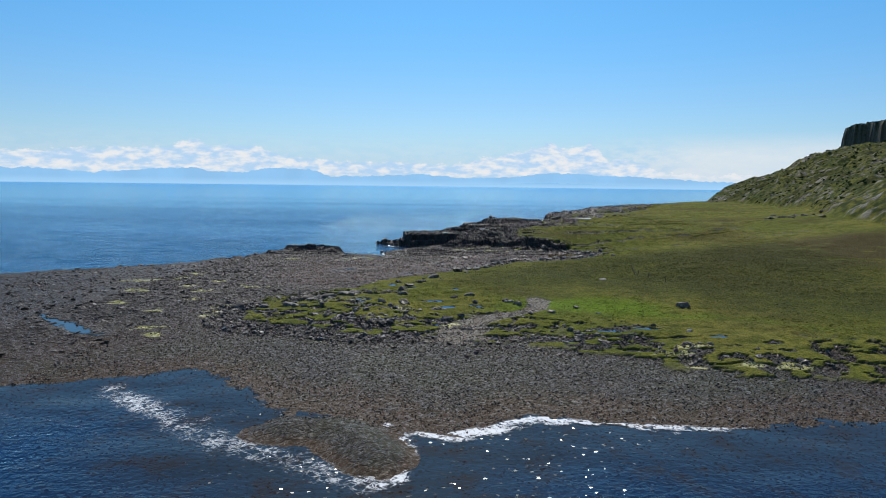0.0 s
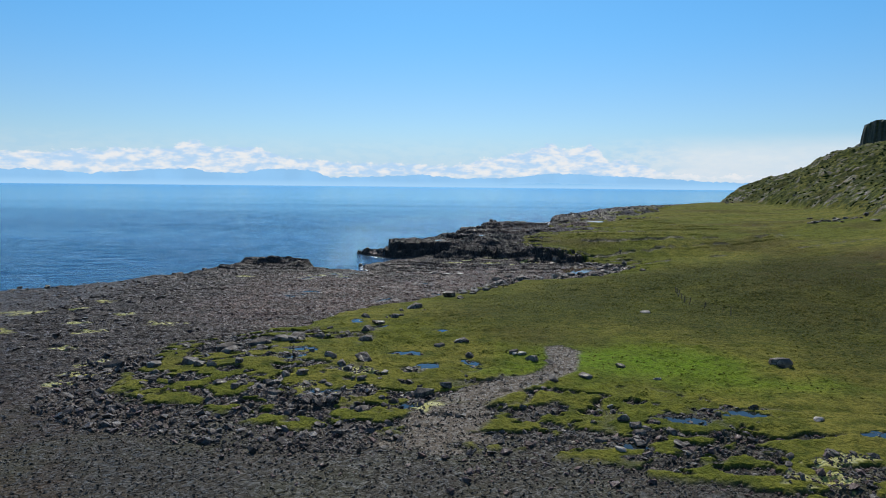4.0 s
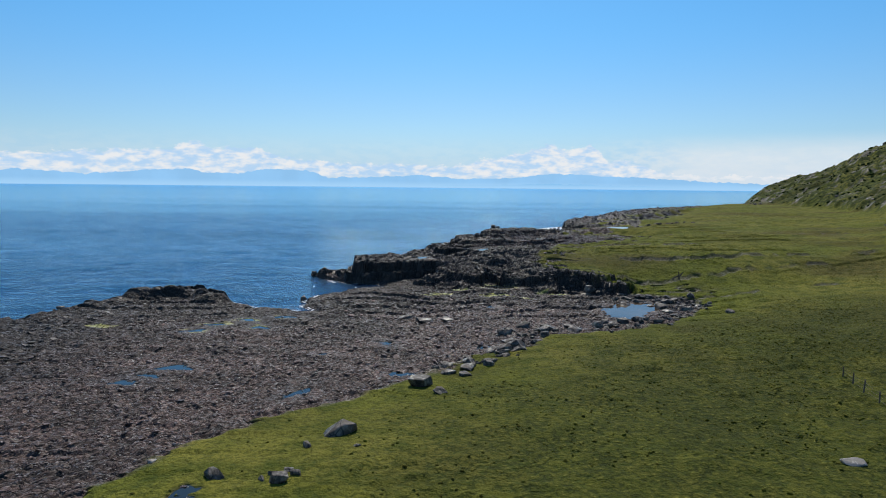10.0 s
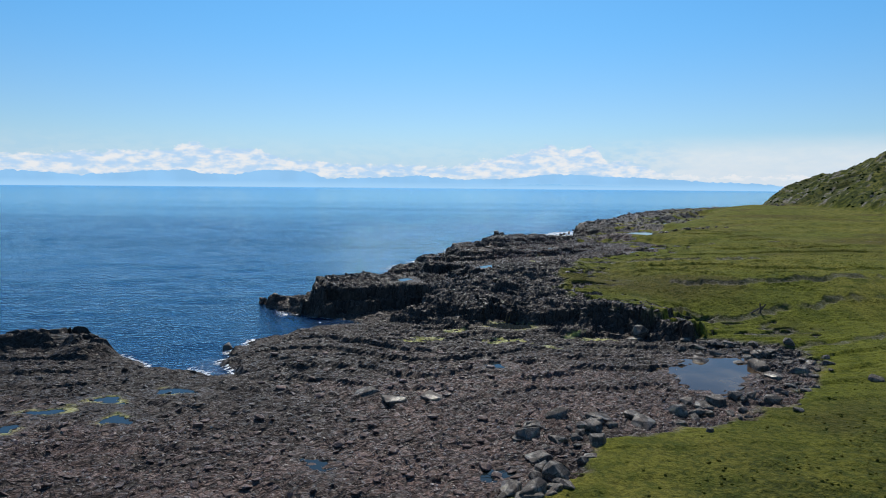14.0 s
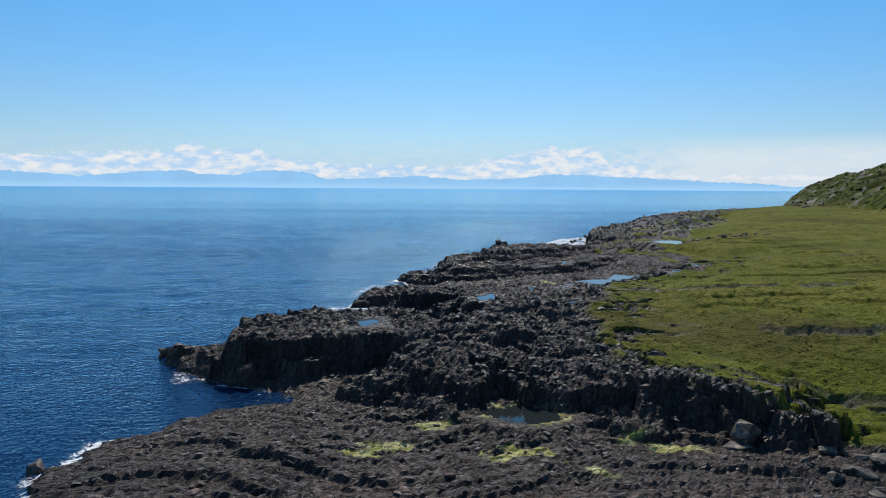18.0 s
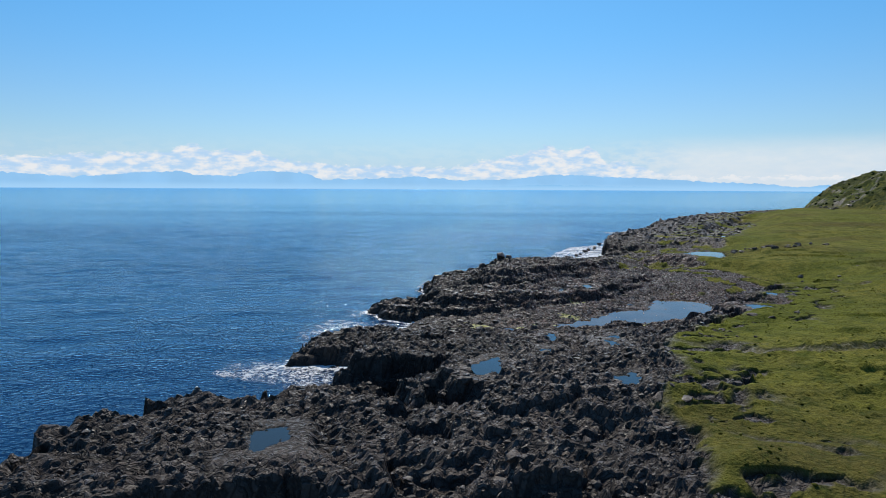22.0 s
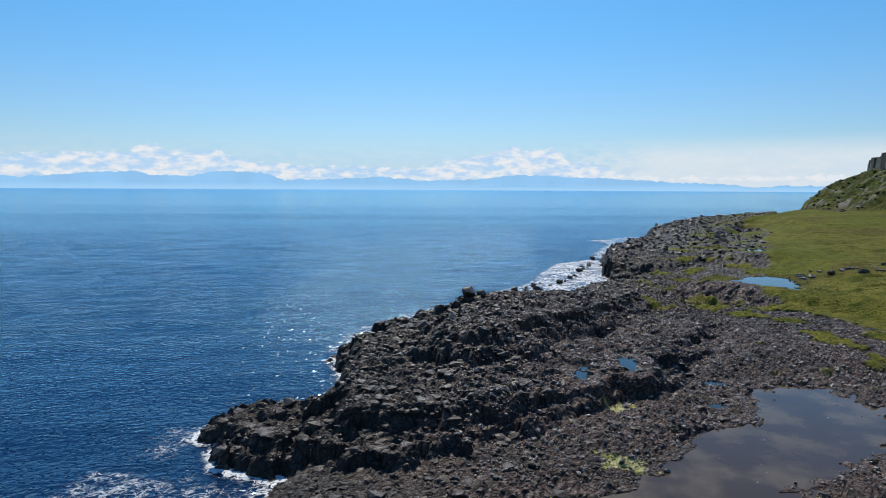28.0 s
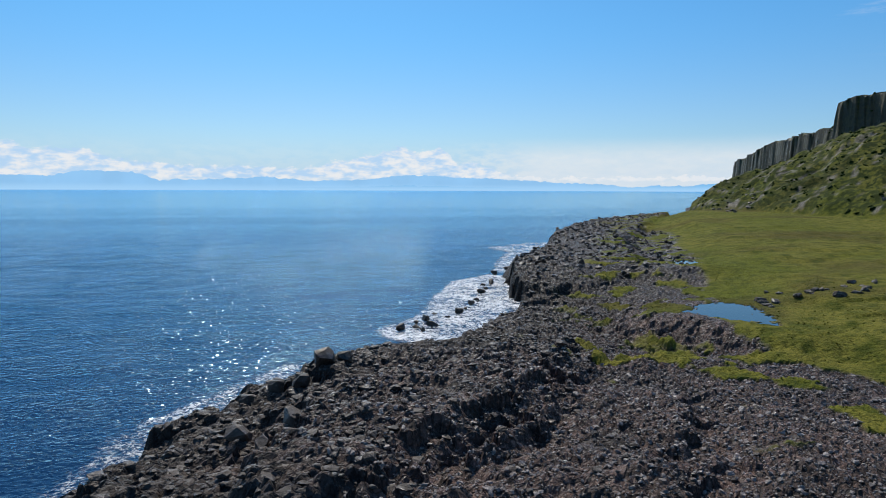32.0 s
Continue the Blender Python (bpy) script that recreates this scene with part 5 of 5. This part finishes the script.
heap("hill_scrub", p, rng.uniform(1.0, 3.6, len(p)), shapes_of(8, 16, 0.6, 0.0), SCRUB, "dark green heather and scrub in clumps on the hillside", 0.0, 0.3)
p = sown(150, 420, 300, 760, 14000, lambda a: (a["hill"] > 0.4) & (a["clump"] < 0.42) & (a["z"] < 18))[:700]
heap("hill_rocks", p, graded(len(p), 0.7, 3.4), ANGLED, BOULDER, "grey crags and fallen rocks at the foot of the hill", 0.05, 0.4)


# ---- foam ----
def foam_nodes(n):
    p = n.position()
    dense = n.attr("foam")
    blot, fine = n.noise(p, 0.7, 6.0, 0.6), n.noise(p, 3.2, 4.0, 0.6)
    vein = n.math("ABSOLUTE", n.math("MULTIPLY_ADD", n.noise(p, 1.3, 5.0, 0.55, distort=0.8), 2.0, -1.0))
    web = n.math("ADD", n.math("SUBTRACT", 1.0, vein), n.math("ADD", n.math("MULTIPLY", fine, 0.35), n.math("MULTIPLY", blot, 0.5)))
    fill = n.range(n.math("ADD", web, n.math("MULTIPLY", dense, 0.75)), 1.74, 2.10, 0.0, 0.86)
    fill = n.math("MULTIPLY", fill, n.range(dense, 0.02, 0.15))
    n.finish(n.surface((0.80, 0.83, 0.86), 0.6, n.bump(blot, 0.5, 0.1), 0.3, Alpha=fill))


FOAM = material("sea_foam", foam_nodes)


def foam_sheet():
    made = []
    for x0, x1, y0, y1, st in ((-50, 60, 40, 76, 0.4), (-125, -12, 135, 230, 0.6), (-34, 62, 222, 420, 0.5), (45, 130, 400, 540, 0.9)):
        xs, ys = np.arange(x0, x1, st), np.arange(y0, y1, st)
        gx, gy = np.meshgrid(xs, ys)
        a = lie(gx, gy)
        off = -a["sea"]
        far = fbm(gx / 9, gy / 9, 4, 201)
        west = step(90, 130, gy)
        d = west * np.exp(-np.maximum(off, 0) / (1.2 + 3.6 * step(0.42, 0.6, far) * step(225, 260, gy))) * step(0.30, 0.5, far + 0.12 * step(225, 260, gy))
        shore = (1 - west)
        d = np.maximum(d, shore * 0.9 * np.exp(-(np.maximum(off - 0.4, 0) / 1.1) ** 2) * step(-12, -4, gx) * step(34, 24, gx))
        band = along([(-35, 66), (-30, 62), (-25, 58), (-19, 53), (-12, 49.5), (-5, 46)], gx, gy)
        d = np.maximum(d, shore * 0.70 * np.exp(-(band / 3.3) ** 2))
        d = np.maximum(d, shore * 0.6 * np.exp(-(along([(-20, 60), (-23, 56), (-18, 50)], gx, gy) / 1.6) ** 2))
        d = np.maximum(d, shore * 0.55 * np.exp(-(along([(-44, 59), (-36, 57), (-31, 55), (-21, 49), (-15, 45.5)], gx, gy) / 0.45) ** 2))
        d = np.maximum(d, shore * 0.9 * np.exp(-(along([(-3.3, 55), (-2.6, 51), (-3, 46.5)], gx, gy) / 1.3) ** 2))
        for poly, much in (([(27, 380), (29, 373), (36, 365), (41, 365), (46, 376), (52, 390), (60, 410), (66, 430), (60, 437), (48, 426), (34, 387)], 0.78), ([(62, 437), (70, 440), (90, 472), (104, 502), (112, 524), (98, 522), (78, 505), (80, 488), (66, 456)], 0.72),
                           ([(-16, 275), (-16, 268), (-12, 266), (-6, 260), (-2, 263), (-2, 271), (-6, 271.5), (-10, 275)], 0.66), ([(-10, 284), (-6, 285), (-1, 288), (4, 293), (1.5, 297), (-3, 297.4), (-10, 299), (-12, 290)], 0.62), ([(-9, 300), (-4, 299), (-4, 306), (-8, 308)], 0.6), ([(-24, 233), (-19.5, 229), (-18, 231), (-22, 234)], 0.7),
                           ([(3, 330), (10, 343), (22, 362), (16, 364), (4, 346), (0, 332)], 0.68), ([(-24, 196), (-17, 194), (-16, 200), (-22, 206)], 0.6)):
            d = np.maximum(d, much * step(-2.0, 1.5, inside(poly, gx + 3 * far, gy + 3 * far)))
        d = d * step(-0.9, -0.1, off) * (0.75 + 0.5 * fbm(gx / 3, gy / 3, 3, 211))
        wet = (fbm(gx / 9, gy / 5, 4, 151) - 0.5) * 0.5 + 0.07
        near = d > 0.02
        quad = near[:-1, :-1] | near[1:, :-1] | near[:-1, 1:] | near[1:, 1:]
        nx = len(xs)
        i = (np.arange(gx.size).reshape(gx.shape))[:-1, :-1][quad]
        q = np.stack([i, i + 1, i + nx + 1, i + nx], -1)
        used, q = np.unique(q, return_inverse=True)
        made.append((np.stack([gx, gy, wet], -1).reshape(-1, 3)[used], q.reshape(-1, 4), d.ravel()[used]))
    base, vs, fs, ds = 0, [], [], []
    for v, f, d in made:
        vs.append(v), fs.append(f + base), ds.append(d)
        base += len(v)
    v, f, d = np.concatenate(vs), np.concatenate(fs), np.concatenate(ds)
    me = bpy.data.meshes.new("sea_foam")
    me.vertices.add(len(v)), me.loops.add(f.size), me.polygons.add(len(f))
    me.vertices.foreach_set("co", v.ravel().astype(np.float32))
    me.loops.foreach_set("vertex_index", f.ravel().astype(np.int32))
    me.polygons.foreach_set("loop_start", np.arange(0, f.size, 4, dtype=np.int32))
    me.update(calc_edges=True)
    me.attributes.new("foam", "FLOAT", "POINT").data.foreach_set("value", d.astype(np.float32))
    me.materials.append(FOAM)
    tagged(new("sea_foam", me), "white lacy foam of small waves breaking along the shore", "foam", kind="stuff")


foam_sheet()


# ---- fence and driftwood ----
def wood_nodes(n):
    p = n.add("ShaderNodeTexCoord").outputs["Object"]
    grain = n.noise(n.scaled(p, (14.0, 14.0, 1.5)), 2.0, 4.0)
    n.finish(n.surface(n.mix(grain, (0.045, 0.038, 0.032), (0.16, 0.14, 0.12)), 0.85, n.bump(grain, 0.5, 0.02), 0.2))


def wire_nodes(n):
    rust = n.noise(n.position(), 8.0, 3.0)
    n.finish(n.surface(n.mix(rust, (0.06, 0.03, 0.02), (0.16, 0.15, 0.14)), 0.55, None, 0.5, 0.7))


WOOD, WIRE = material("weathered_wood", wood_nodes), material("rusty_wire", wire_nodes)


def stake(name, height, wide):
    """A rough tapered stake with a slanting top."""
    bm = bmesh.new()
    rings = []
    for k, (z, r) in enumerate(((-0.3, 0.5), (0.0, 0.52), (height * 0.55, 0.48), (height * 0.96, 0.44))):
        rings.append([bm.verts.new((wide * r * math.cos(a * 0.785) * (1 + 0.1 * math.sin(3 * a + k)), wide * r * math.sin(a * 0.785), z + (0.05 * math.cos(a * 0.785) if k == 3 else 0))) for a in range(8)])
    for p, q in zip(rings, rings[1:]):
        for a in range(8):
            bm.faces.new((p[a], p[(a + 1) % 8], q[(a + 1) % 8], q[a]))
    bm.faces.new(rings[-1]), bm.faces.new(rings[0][::-1])
    me = bpy.data.meshes.new(name)
    bm.to_mesh(me), bm.free()
    me.materials.append(WOOD)
    return me


def fence():
    spots = np.array([(42.4, 154.0), (41.8, 151.4), (41.2, 148.8), (40.7, 145.8), (40.0, 142.6), (39.9, 139.8), (41.4, 137.4), (43.6, 132.8)])
    z = lie(spots[:, 0], spots[:, 1])["z"]
    top = new("fence")
    top.location = (spots[0][0], spots[0][1], z[0])
    tagged(top, "old leaning wire fence with weathered wooden posts in rough grass", "fence")
    heads = []
    for (x, y), h in zip(spots, z):
        me = stake("post", rng.uniform(1.0, 1.35), 0.13)
        lean = (rng.uniform(-9, 9), rng.uniform(-9, 9))
        m = pose(x - spots[0][0], y - spots[0][1], h - z[0], *lean, rng.uniform(0, 90))
        part("post", me, top, m)
        heads.append(m)
    for level in (0.35, 0.65, 0.95):
        curve = bpy.data.curves.new("wire", "CURVE")
        curve.dimensions, curve.bevel_depth, curve.bevel_resolution = "3D", 0.008, 1
        line = curve.splines.new("POLY")
        pts = []
        for a, b in zip(heads, heads[1:]):
            u, v = a @ Vector((0, 0, level)), b @ Vector((0, 0, level))
            pts += [u.lerp(v, k / 4) - Vector((0, 0, 0.10 * (k / 4) * (1 - k / 4) * 4)) for k in range(4)]
        line.points.add(len(pts) - 1)
        for c, w in zip(line.points, pts):
            c.co = (*w, 1)
        curve.materials.append(WIRE)
        wire = new("wire", curve)
        wire.parent = top


def driftwood():
    x, y = 48.0, 219.5
    z = float(lie(np.array([x]), np.array([y]))["z"][0])
    top = new("driftwood_trestle")
    top.location = (x, y, z)
    tagged(top, "broken grey wooden trestle lying on the grass", "driftwood")
    for m in (pose(-0.7, 0, 0.3, 0, 62, 10), pose(0.5, 0.1, 0.05, 8, -18, 20), pose(0.2, 0.2, 0.1, -12, 30, -40)):
        part("plank", stake("plank", 1.7, 0.2), top, m)


fence()
driftwood()
